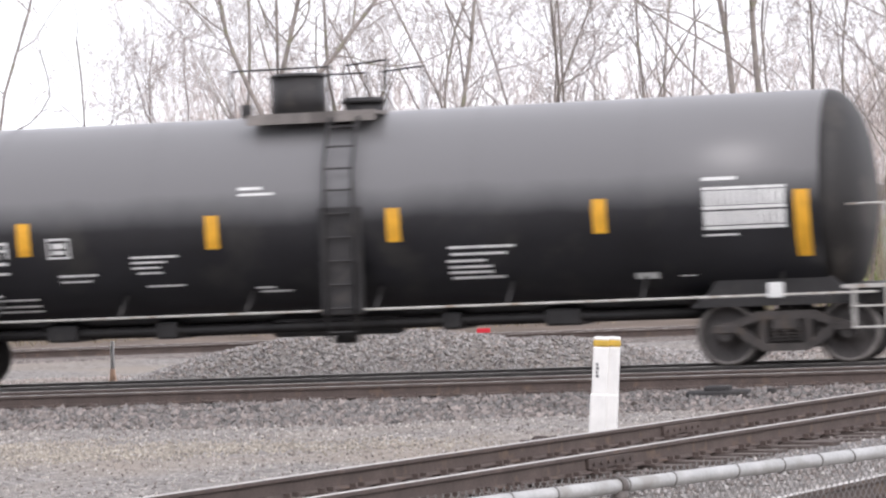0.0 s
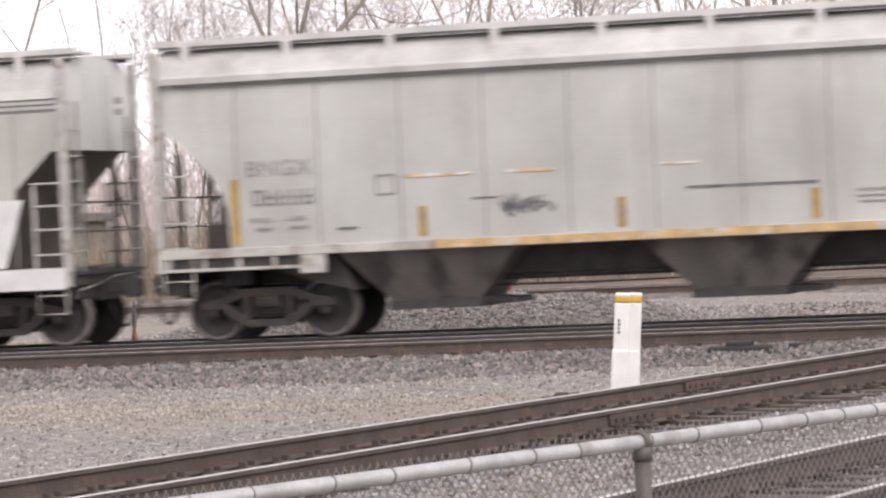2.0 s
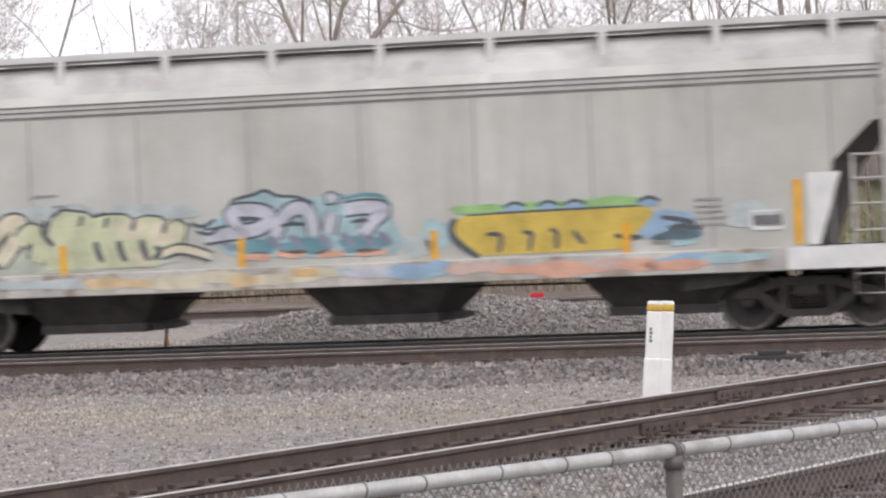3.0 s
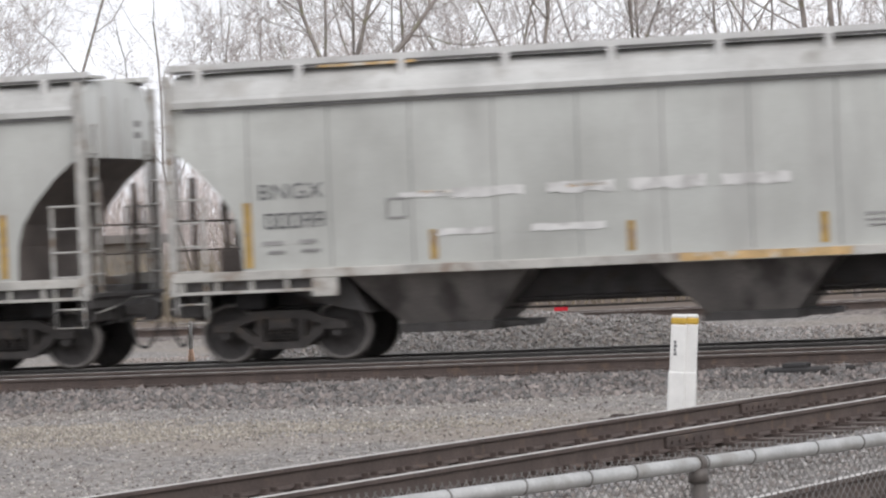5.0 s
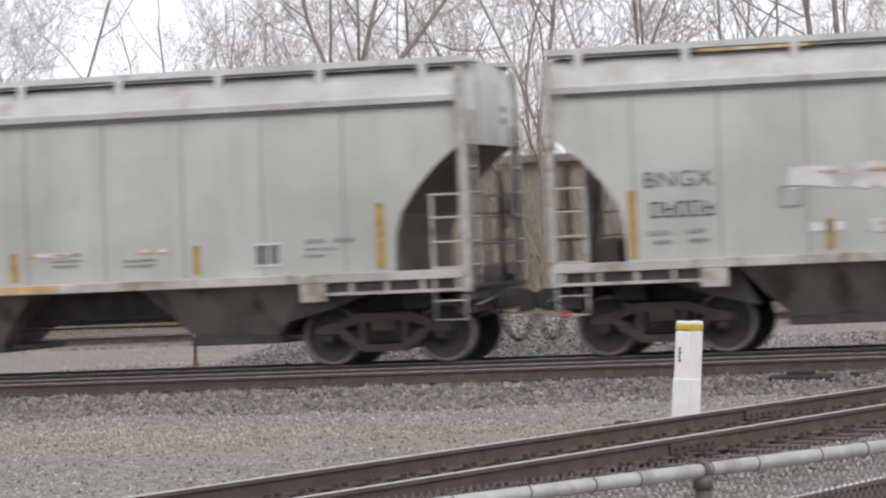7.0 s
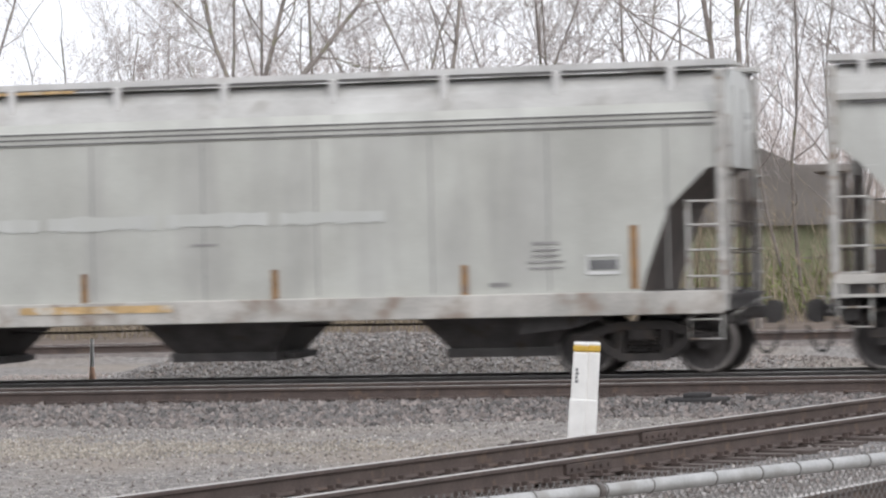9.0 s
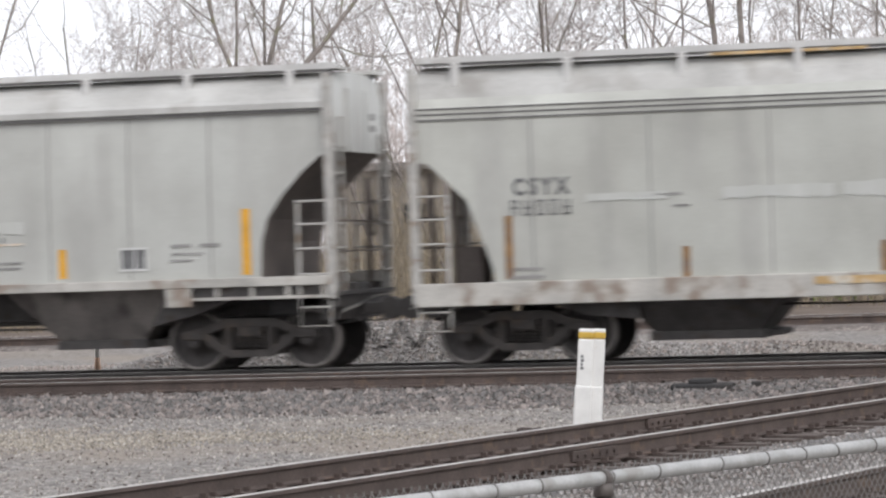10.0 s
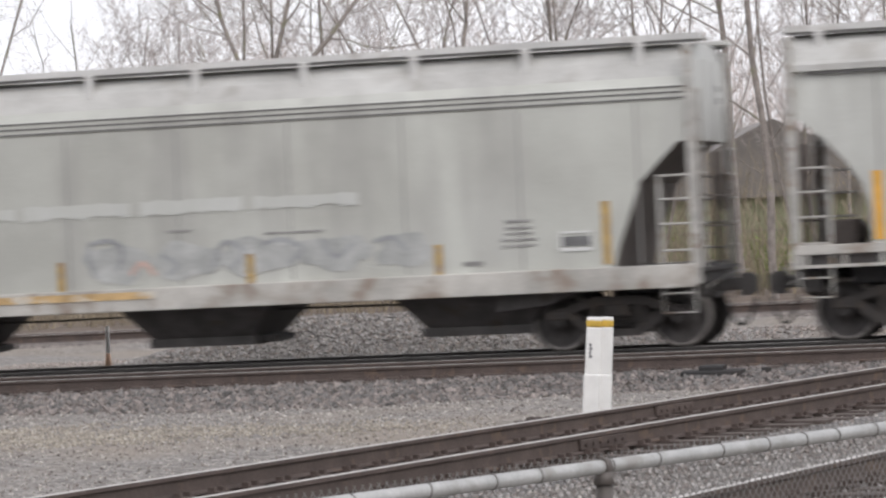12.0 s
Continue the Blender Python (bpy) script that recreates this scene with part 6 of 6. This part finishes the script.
rounded_marks(CARS[3], M["ochre"], 31, row(-4.6, 2.42, ((0, 0.7, 0.10), (1.0, 1.1, 0.18), (2.4, 1.0, 0.20), (3.7, 1.1, 0.22), (5.0, 1.0, 0.2)), W) + row(-4.6, 2.45, ((0.2, 0.5, 0.05), (2.5, 0.6, 0.06)), O) + row(-4.4, 1.85, ((0.4, 0.9, 0.12), (2.0, 1.1, 0.14)), W), M["letter"], (0.5, 2.5), False)
rounded_marks(CARS[4], M["ochre"], 41, row(-4.55, 2.49, ((-0.1, 0.75, 0.36), (1.05, 1.25, 0.42), (2.45, 1.15, 0.36), (3.75, 1.1, 0.40), (5.1, 1.0, 0.36), (6.75, 1.05, 0.38), (8.1, 1.05, 0.38), (9.3, 0.8, 0.3)), W)
              + row(-4.5, 2.56, ((0.1, 0.4, 0.06), (1.1, 1.0, 0.08), (2.6, 0.9, 0.09), (3.9, 0.95, 0.12), (5.2, 0.6, 0.08), (6.8, 0.85, 0.13), (8.0, 0.7, 0.10)), O)
              + row(-4.5, 1.78, ((0.0, 0.5, 0.16), (1.2, 1.15, 0.25), (2.6, 0.95, 0.16), (4.2, 0.95, 0.23), (5.6, 0.95, 0.18)), W) + row(-4.5, 1.80, ((1.2, 0.9, 0.07), (4.4, 0.7, 0.08), (5.8, 0.9, 0.09)), O)
              + [(0.6, 1.93, 1.9, 0.06, M["letter"]), (-3.2, 1.84, 0.6, 0.04, M["letter"])], M["letter"], (1.7, 1.9), False)
rounded_marks(CARS[5], M["ochre"], 51, row(-3.0, 2.3, ((0, 0.8, 0.05), (2.0, 0.9, 0.05)), W) + row(2.0, 1.85, ((0, 0.7, 0.08), (1.6, 0.5, 0.06)), O), M["letter"], (1.0, 2.2))
rounded_marks(CARS[7], M["yellow"], 71, row(-5.0, 2.25, ((0.2, 0.9, 0.19), (1.5, 1.1, 0.19), (2.9, 1.0, 0.17), (4.2, 1.05, 0.24), (5.5, 1.05, 0.24), (6.8, 1.05, 0.26), (8.2, 1.0, 0.22)), M["bleach"]) + row(-4.4, 2.27, ((1.0, 0.4, 0.04), (3.0, 0.4, 0.04)), O)
              + row(-2.4, 1.86, ((0.0, 0.7, 0.04), (0.9, 0.8, 0.04)), M["letter"]) + row(0.5, 2.0, ((1.0, 0.5, 0.05), (2.8, 0.8, 0.04)), O), M["letter"], (-1.5, 6.0))
rng_s = random.Random(9)
for k in range(14):
    x, z = rng_s.uniform(0.3, 3.8), rng_s.uniform(2.05, 2.3)
    patch_on_side(CARS[7], x, z, 0.03, rng_s.uniform(0.05, 0.2), SIDE, M["letter"], rng_s.random(), "scrawl")


def angular_marks(car, tape, seed, patches, rust):
    proud = SIDE - (0.018 if car is CARS[2] else 0)
    for x in (-6.96, 6.9):
        plates_on_side(car, "reflector_strip", [(x, 1.72, 0.12, 0.92)], proud, tape, "tall reflective strip")
    for x in (-4.35, -1.5, 1.49, 4.38):
        plates_on_side(car, "reflector_strip", [(x, 1.44, 0.11, 0.44)], proud, tape, "short reflective strip")
    text_on_side(car, "CSYX", -6.88, 2.60, 0.235, SIDE, M["letter"], 0.78, 0.012, "stencilled dark lettering", 1.45)
    plates_on_side(car, "car_number", char_bars(-6.86, 2.29, 5, 0.115, 0.225, 0.08, seed + 1), SIDE, M["letter"])["kind"] = "stuff"
    plates_on_side(car, "small_lettering", [(-6.7, 1.40, 0.45, 0.04), (-6.7, 1.28, 0.5, 0.05), (-4.6, 2.42, 0.4, 0.035), (-4.4, 2.25, 0.25, 0.03), (0.4, 2.05, 0.4, 0.03), (5.6, 1.95, 0.4, 0.04), (5.6, 1.85, 0.4, 0.03), (5.6, 1.77, 0.4, 0.03), (5.6, 1.68, 0.55, 0.03), (5.6, 1.59, 0.5, 0.03), (4.9, 1.36, 0.3, 0.06)], SIDE, M["faint"])
    plates_on_side(car, "stencil_panel", [(6.45, 1.62, 0.42, 0.14)], SIDE, M["letter"], "dark stencil panel")
    plates_on_side(car, "panel_border", [(6.45, 1.75, 0.48, 0.03), (6.45, 1.50, 0.48, 0.05), (6.22, 1.62, 0.03, 0.28), (6.68, 1.62, 0.03, 0.28)], SIDE - 0.004, M["white"])
    bm = fresh()
    box(bm, rust[0] - rust[1] / 2, rust[0] + rust[1] / 2, -1.684, -1.672, 1.06, 1.17)
    part("rust_stretch", bm, M["sill_rust"], car, "ochre rusted stretch of sill")
    rng = random.Random(seed)
    for x, z, w, h, m in patches:
        patch_on_side(car, x, z, w, h, SIDE, m, rng.random(), label="ragged paint patch")


PALE = row(-5.2, 2.40, ((0, 1.2, 0.14), (2.2, 1.6, 0.22), (4.0, 1.7, 0.26), (5.8, 1.6, 0.26), (7.6, 1.6, 0.22)), M["bleach"])
angular_marks(CARS[2], M["yellow"], 22, [], (-0.5, 0.4))
angular_marks(CARS[6], M["brown_tape"], 62, PALE, (-1.3, 2.4))
angular_marks(CARS[8], M["ochre"], 82, PALE + [(2.2, 1.95, 0.9, 0.035, M["faint"]), (-3.2, 1.98, 0.6, 0.03, M["letter"])], (-1.6, 3.2))


def spray_shape(car, outline, depth, mat, name="painted_letter"):
    """A filled area of paint, depth layers proud of the side."""
    bm = fresh()
    prism(bm, outline, SIDE - 0.003 - 0.0012 * depth, SIDE - 0.001 - 0.0012 * depth)
    return part(name, bm, mat, car)


def spray_line(car, points, width, depth, mat, name="letter_outline", taper=0.5):
    """A sprayed stroke that swells in the middle and thins at both ends."""
    pts = [Vector((x, 0, z)) for x, z in points]
    fine = []
    for k in range(len(pts) - 1):
        a, b, c, d = pts[max(0, k - 1)], pts[k], pts[k + 1], pts[min(len(pts) - 1, k + 2)]
        for u in (0, 0.25, 0.5, 0.75):
            fine.append(0.5 * (2 * b + (c - a) * u + (2 * a - 5 * b + 4 * c - d) * u * u + (3 * b - a - 3 * c + d) * u ** 3))
    fine.append(pts[-1])
    left, right = [], []
    for k, p in enumerate(fine):
        d = (fine[min(k + 1, len(fine) - 1)] - fine[max(k - 1, 0)]).normalized()
        w = width / 2 * (1 - taper + taper * math.sin(math.pi * (0.12 + 0.76 * k / (len(fine) - 1))))
        left.append(p + Vector((-d.z, 0, d.x)) * w)
        right.append(p - Vector((-d.z, 0, d.x)) * w)
    y0, y1 = SIDE - 0.003 - 0.0012 * depth, SIDE - 0.001 - 0.0012 * depth
    bm = fresh()
    rows = [[bm.verts.new((q.x, y, q.z)) for q, y in ((l, y0), (r, y0), (r, y1), (l, y1))] for l, r in zip(left, right)]
    for a, b in zip(rows, rows[1:]):
        for i in range(4):
            bm.faces.new((a[i], a[(i + 1) % 4], b[(i + 1) % 4], b[i]))
    bm.faces.new(rows[0])
    bm.faces.new(rows[-1][::-1])
    return part(name, bm, mat, car)


def spray_letter(car, points, width, fill, depth):
    spray_line(car, points, width + 0.075, depth, SPRAY["ink"], "letter_outline", 0.1)
    spray_line(car, points, width, depth + 1.5, fill, "painted_letter", 0.12)


def cloud(x, z, w, h, seed, n=26):
    """A lobed patch of overspray."""
    rng = random.Random(seed)
    ph = [rng.uniform(0, 6.28) for _ in range(3)]
    out = []
    for i in range(n):
        a = 2 * math.pi * i / n
        k = 1 + 0.10 * math.sin(3 * a + ph[0]) + 0.09 * math.sin(5 * a + ph[1]) + 0.05 * math.sin(9 * a + ph[2])
        out.append((x + w / 2 * math.cos(a) * k, z + h / 2 * math.sin(a) * k))
    return out


def sprayed_car(car):
    P = SPRAY
    # pale green and cream letters
    for x, z, w, h, c in ((-5.6, 2.05, 1.0, 0.3, "mist"), (-4.5, 2.16, 1.6, 0.24, "mist"), (-3.0, 2.1, 1.7, 0.26, "mist"), (-5.9, 1.45, 0.5, 0.3, "sky"), (-4.3, 1.4, 3.2, 0.3, "moss")):
        spray_shape(car, cloud(x, z, w, h, x), 0, P[c], "overspray")
    spray_shape(car, [(-6.08, 1.64), (-5.78, 1.97), (-5.42, 2.03), (-5.44, 1.88), (-5.62, 1.68), (-5.34, 1.33), (-5.62, 1.34)], 2, P["ink"], "letter_outline")
    spray_shape(car, [(-5.95, 1.68), (-5.74, 1.93), (-5.46, 1.98), (-5.48, 1.90), (-5.74, 1.72), (-5.68, 1.62)], 4, P["cream"])
    spray_letter(car, [(-5.52, 1.78), (-5.22, 2.03), (-5.02, 1.98), (-5.2, 1.66), (-5.4, 1.42)], 0.24, P["cream"], 3)
    spray_letter(car, [(-5.05, 1.72), (-4.86, 1.88), (-4.72, 1.72), (-4.8, 1.42)], 0.26, P["lime"], 5)
    block = [(-4.66, 1.29), (-4.62, 1.75), (-4.5, 2.08), (-4.32, 2.18), (-3.95, 2.13), (-3.84, 2.05), (-3.62, 2.09), (-3.34, 2.08), (-3.2, 2.0), (-3.0, 2.05), (-2.78, 2.02), (-2.66, 1.92), (-2.5, 1.97), (-2.36, 1.88), (-2.42, 1.62), (-2.72, 1.56), (-2.84, 1.29)]
    spray_shape(car, [(-3.5 + (x + 3.5) * 1.03, 1.7 + (z - 1.7) * 1.10) for x, z in block if z > 1.5] + [(-2.8, 1.5), (-4.7, 1.5)], 5, P["ink"], "letter_outline")
    spray_shape(car, block, 7, P["lime"])
    for x, z, w, h in ((-3.25, 1.86, 0.5, 0.3), (-2.72, 1.78, 0.5, 0.36), (-3.05, 1.42, 0.4, 0.22)):
        spray_shape(car, cloud(x, z, w, h, x + 3), 8, P["cream"], "overspray")
    for x in (-3.82, -3.45, -3.08):
        spray_line(car, [(x, 1.70), (x + 0.03, 1.55), (x + 0.10, 1.38)], 0.10, 9, P["ink"])
    for x, z in ((-4.02, 2.1), (-3.62, 2.06), (-3.18, 2.0), (-2.68, 1.94)):
        spray_line(car, [(x, z), (x - 0.02, z - 0.07), (x - 0.05, z - 0.16)], 0.07, 9, P["ink"])
    spray_line(car, [(-4.62, 2.05), (-4.66, 1.85), (-4.5, 1.66)], 0.09, 9, P["ink"])
    spray_letter(car, [(-2.78, 1.46), (-2.5, 1.54), (-2.2, 1.48), (-1.98, 1.40)], 0.11, P["cream"], 9)
    spray_line(car, [(-2.86, 1.60), (-2.8, 1.5), (-2.9, 1.40)], 0.10, 11, P["ink"])
    # blue and violet letters
    spray_shape(car, [(-2.25, 1.86), (-1.98, 1.66), (-1.72, 1.42), (-0.6, 1.34), (0.9, 1.33), (1.02, 1.55), (0.86, 1.86), (0.86, 2.1), (0.68, 2.22), (0.3, 2.20), (0.05, 2.28), (-0.2, 2.22), (-0.5, 2.24), (-0.85, 2.29), (-1.2, 2.36), (-1.6, 2.24), (-1.72, 2.02)], 1, P["sky"], "overspray")
    spray_line(car, [(-1.7, 1.98), (-1.62, 2.22), (-1.3, 2.3), (-1.1, 2.36), (-0.9, 2.27), (-0.6, 2.24), (-0.35, 2.14)], 0.055, 3, P["ink"])
    spray_line(car, [(0.12, 2.18), (0.4, 2.23), (0.7, 2.2), (0.8, 2.08)], 0.06, 3, P["teal"])
    for x, z, w, h, c in ((-1.3, 1.52, 0.7, 0.22, "teal"), (-0.5, 1.50, 0.9, 0.24, "teal"), (0.4, 1.5, 0.8, 0.26, "teal"), (-1.28, 1.38, 0.5, 0.12, "salmon"), (-0.72, 1.40, 0.5, 0.12, "salmon"), (-0.12, 1.38, 0.5, 0.11, "salmon"), (0.5, 1.38, 0.55, 0.11, "salmon")):
        spray_shape(car, cloud(x, z, w, h, x), 3, P[c], "overspray")
    for pts in ([(-1.42, 1.66), (-1.66, 2.03), (-1.28, 2.07), (-1.04, 1.98), (-1.2, 1.80), (-1.7, 1.74), (-2.08, 1.70)], [(-0.98, 1.66), (-0.82, 1.96), (-0.60, 2.08), (-0.42, 1.98), (-0.36, 1.66)],
                [(-0.14, 1.68), (-0.10, 1.82), (-0.06, 1.98)], [(0.12, 2.02), (0.44, 2.05), (0.74, 2.0), (0.56, 1.84), (0.40, 1.66)]):
        spray_letter(car, pts, 0.19, P["violet"], 5)
    spray_shape(car, cloud(-0.06, 2.2, 0.27, 0.22, 4), 5, P["ink"], "letter_outline")
    spray_shape(car, cloud(-0.06, 2.2, 0.20, 0.16, 4), 7, P["violet"])
    for pts in ([(-1.5, 1.93), (-1.35, 1.95), (-1.22, 1.92)], [(-0.88, 1.82), (-0.7, 1.85), (-0.48, 1.82)], [(0.22, 1.83), (0.38, 1.86), (0.5, 1.84)], [(-2.3, 1.92), (-2.1, 1.86), (-1.9, 1.96)], [(-2.2, 1.80), (-2.0, 1.74), (-1.8, 1.86)]):
        spray_line(car, pts, 0.055, 9, P["ink"])
    for x in (-1.85, -1.1, -0.75, -0.3, 0.05, 0.35, 0.62):
        spray_line(car, [(x, 1.66), (x + 0.12, 1.58), (x + 0.20, 1.47)], 0.12, 4, P["dusk"])
    # gold block
    for x, z, w, h, c in ((2.2, 1.94, 0.9, 0.16, "green"), (3.1, 1.95, 0.9, 0.15, "green"), (4.15, 1.97, 1.1, 0.16, "green"), (1.52, 1.58, 0.45, 0.5, "sky"), (1.2, 1.42, 0.5, 0.3, "mist"), (5.0, 1.58, 1.0, 0.46, "blue"), (5.15, 1.42, 0.7, 0.24, "sky"), (6.2, 1.7, 0.7, 0.4, "mist")):
        spray_shape(car, cloud(x, z, w, h, x), 1, P[c], "overspray")
    for x in (2.72, 3.22, 3.62, 4.72):
        spray_shape(car, cloud(x, 1.95, 0.36, 0.13, x), 3, P["blue"], "overspray")
        spray_line(car, [(x - 0.17, 1.95), (x, 2.02), (x + 0.17, 1.96)], 0.05, 4, P["ink"])
    spray_shape(car, [(1.76, 1.76), (1.96, 1.85), (2.75, 1.87), (3.63, 1.88), (4.66, 1.89), (4.8, 1.79), (4.62, 1.58), (4.46, 1.42), (4.35, 1.28), (3.2, 1.27), (2.12, 1.26), (1.9, 1.42), (1.76, 1.57)], 4, P["gold"])
    spray_line(car, [(1.98, 1.86), (2.8, 1.88), (3.6, 1.89), (4.6, 1.90)], 0.035, 6, P["ink"])
    spray_line(car, [(1.82, 1.82), (1.75, 1.68), (1.80, 1.52), (1.98, 1.36), (2.16, 1.24)], 0.11, 6, P["ink"])
    for pts in ([(2.28, 1.57), (2.48, 1.56), (2.5, 1.45), (2.46, 1.30)], [(2.84, 1.58), (2.96, 1.56), (2.95, 1.45), (2.92, 1.30)], [(3.24, 1.61), (3.33, 1.57), (3.34, 1.45), (3.33, 1.32)], [(3.60, 1.58), (3.66, 1.48), (3.74, 1.38)], [(4.2, 1.48), (4.35, 1.46), (4.6, 1.44)], [(4.9, 1.72), (5.15, 1.68), (5.4, 1.62)], [(5.0, 1.56), (5.2, 1.58), (5.5, 1.54)]):
        spray_line(car, pts, 0.075, 7, P["ink"])
    # painted stretches of the sill
    rng = random.Random(17)
    for x0, x1, names in ((-8.0, -3.9, ("mist", "lime", "mist")), (-3.9, -0.1, ("salmon", "cream", "ochre")), (-0.1, 0.9, ("violet", "dusk", "sky")), (0.9, 1.75, ("sky", "teal", "blue")), (1.75, 5.0, ("salmon", "rose", "salmon")), (5.0, 5.6, ("sky", "blue"))):
        x = x0
        while x < x1:
            w = rng.uniform(0.3, 0.8)
            z = 1.05 + rng.uniform(-0.05, 0.05)
            ob = spray_shape(car, cloud(x + w / 2, z, min(w * 1.5, 1.2), rng.uniform(0.12, 0.24), x), 0, P[rng.choice(names)], "sprayed_sill")
            ob.location.y = -0.086 - rng.uniform(0, 0.003)
            x += w
    plates_on_side(car, "patched_sill", [(7.46, 1.05, 1.46, 0.31)], -1.674, M["white"], "fresh white repaint")
    bm = fresh()
    prism(bm, [(7.04, 2.27), (7.52, 2.27), (7.20, 1.24), (7.04, 1.24)], SIDE - 0.004, SIDE)
    part("patched_panel", bm, M["white"], car, "fresh white repaint")


sprayed_car(CARS[2])


def faded_tags(car):
    """Worn, half-erased letters low on the side."""
    for x, z, w, h, c in ((-0.6, 1.6, 1.0, 0.6, "worn"), (0.5, 1.6, 1.1, 0.55, "worn"), (1.6, 1.62, 1.2, 0.55, "worn"), (2.8, 1.62, 1.2, 0.5, "worn"), (3.9, 1.6, 0.9, 0.5, "worn")):
        spray_shape(car, cloud(x, z, w, h, x), 0, SPRAY[c], "overspray")
    for pts, c in (([(-1.0, 1.95), (-1.05, 1.7), (-0.95, 1.4)], "smoke"), ([(-1.0, 1.92), (-0.7, 1.95), (-0.5, 1.8), (-0.6, 1.5)], "smoke"), ([(0.1, 1.7), (0.35, 1.55), (0.2, 1.4)], "smoke"),
                   ([(0.9, 1.5), (1.1, 1.85), (1.4, 1.7), (1.2, 1.45)], "smoke"), ([(1.7, 1.8), (2.0, 1.85), (2.3, 1.7), (2.1, 1.5)], "smoke"), ([(2.6, 1.85), (2.8, 1.55), (3.1, 1.75)], "smoke"),
                   ([(-0.4, 1.42), (-0.2, 1.6), (0.0, 1.4)], "rose"), ([(3.4, 1.75), (3.7, 1.8), (3.9, 1.6)], "smoke")):
        spray_line(car, pts, 0.08, 2, SPRAY[c], "faded_letter")


faded_tags(CARS[8])


def scrawl(car, x0, x1, z, size, seed):
    """Thin handwriting that cannot be read."""
    rng = random.Random(seed)
    x = x0
    while x < x1:
        w = size * rng.uniform(0.5, 1.1)
        pts = [(x + w * u, z + size * rng.uniform(-0.5, 0.6)) for u in (0, 0.3, 0.5, 0.8, 1.0)]
        spray_line(car, pts, 0.028, 1, M["letter"], "scrawl", 0.3)
        x += w * 1.35


scrawl(CARS[7], -5.9, -3.2, 1.62, 0.22, 3)
scrawl(CARS[7], -2.4, -0.4, 1.60, 0.16, 4)
for k in range(4):
    scrawl(CARS[1], -3.3 + 0.05 * k, -2.6, 1.82 + 0.03 * k, 0.26, 6 + k)

for car, x0, x1 in ((CARS[3], -6.2, -4.7), (CARS[4], -6.3, -4.7), (CARS[6], -4.0, -1.7)):
    bm = fresh()
    box(bm, x0, x1, -1.30, -1.27, 4.395, 4.44, 0.005)
    part("rust_stretch", bm, M["sill_rust"], car, "ochre rust below the roof walkway")

# ---------------- what moves ----------------
# where each car's middle stands on the line at 0 s
MIDDLES = [-0.72, -18.92, -37.15, -55.54, -74.04, -92.42, -110.76, -128.94, -147.12]


def run(t):
    """How far the train has rolled at t."""
    uneven = np.interp(t, [0, 0.5, 1, 1.5, 2, 2.5, 3, 3.5, 5.5, 6, 6.5, 7, 9, 9.5, 10, 10.5, 11, 11.5, 12],
                       [0.13, -0.1, 0.14, -0.08, 0.185, -0.09, 0.10, -0.17, -0.02, 0.26, -0.02, 0.16, 0.12, -0.13, 0.10, -0.16, 0.06, -0.22, 0.12])
    return smooth_run(t) + float(uneven)


def smooth_run(t):
    return 11.995 * t + 0.0156 * t * t - 0.0012 * t ** 3


def motions():
    times = [k * 0.5 for k in range(25)]
    spin = [k / FPS for k in range(0, 12 * FPS + 1)]
    for car, middle in zip(CARS, MIDDLES):
        rows = []
        for t in times:
            p = main_line(middle + run(t), 0.75)
            rows.append((t, pose(p.x, p.y, 0.0, 0, 0, -TURN)))
        walk(car, rows)
        for wheel in [c for c in car.children if c.name.startswith("wheelset")]:
            x, _, z = wheel.location
            walk(wheel, [(t, Matrix.Translation((x, 0, z)) @ Matrix.Rotation(smooth_run(t) / 0.457, 4, "Y")) for t in spin])


motions()
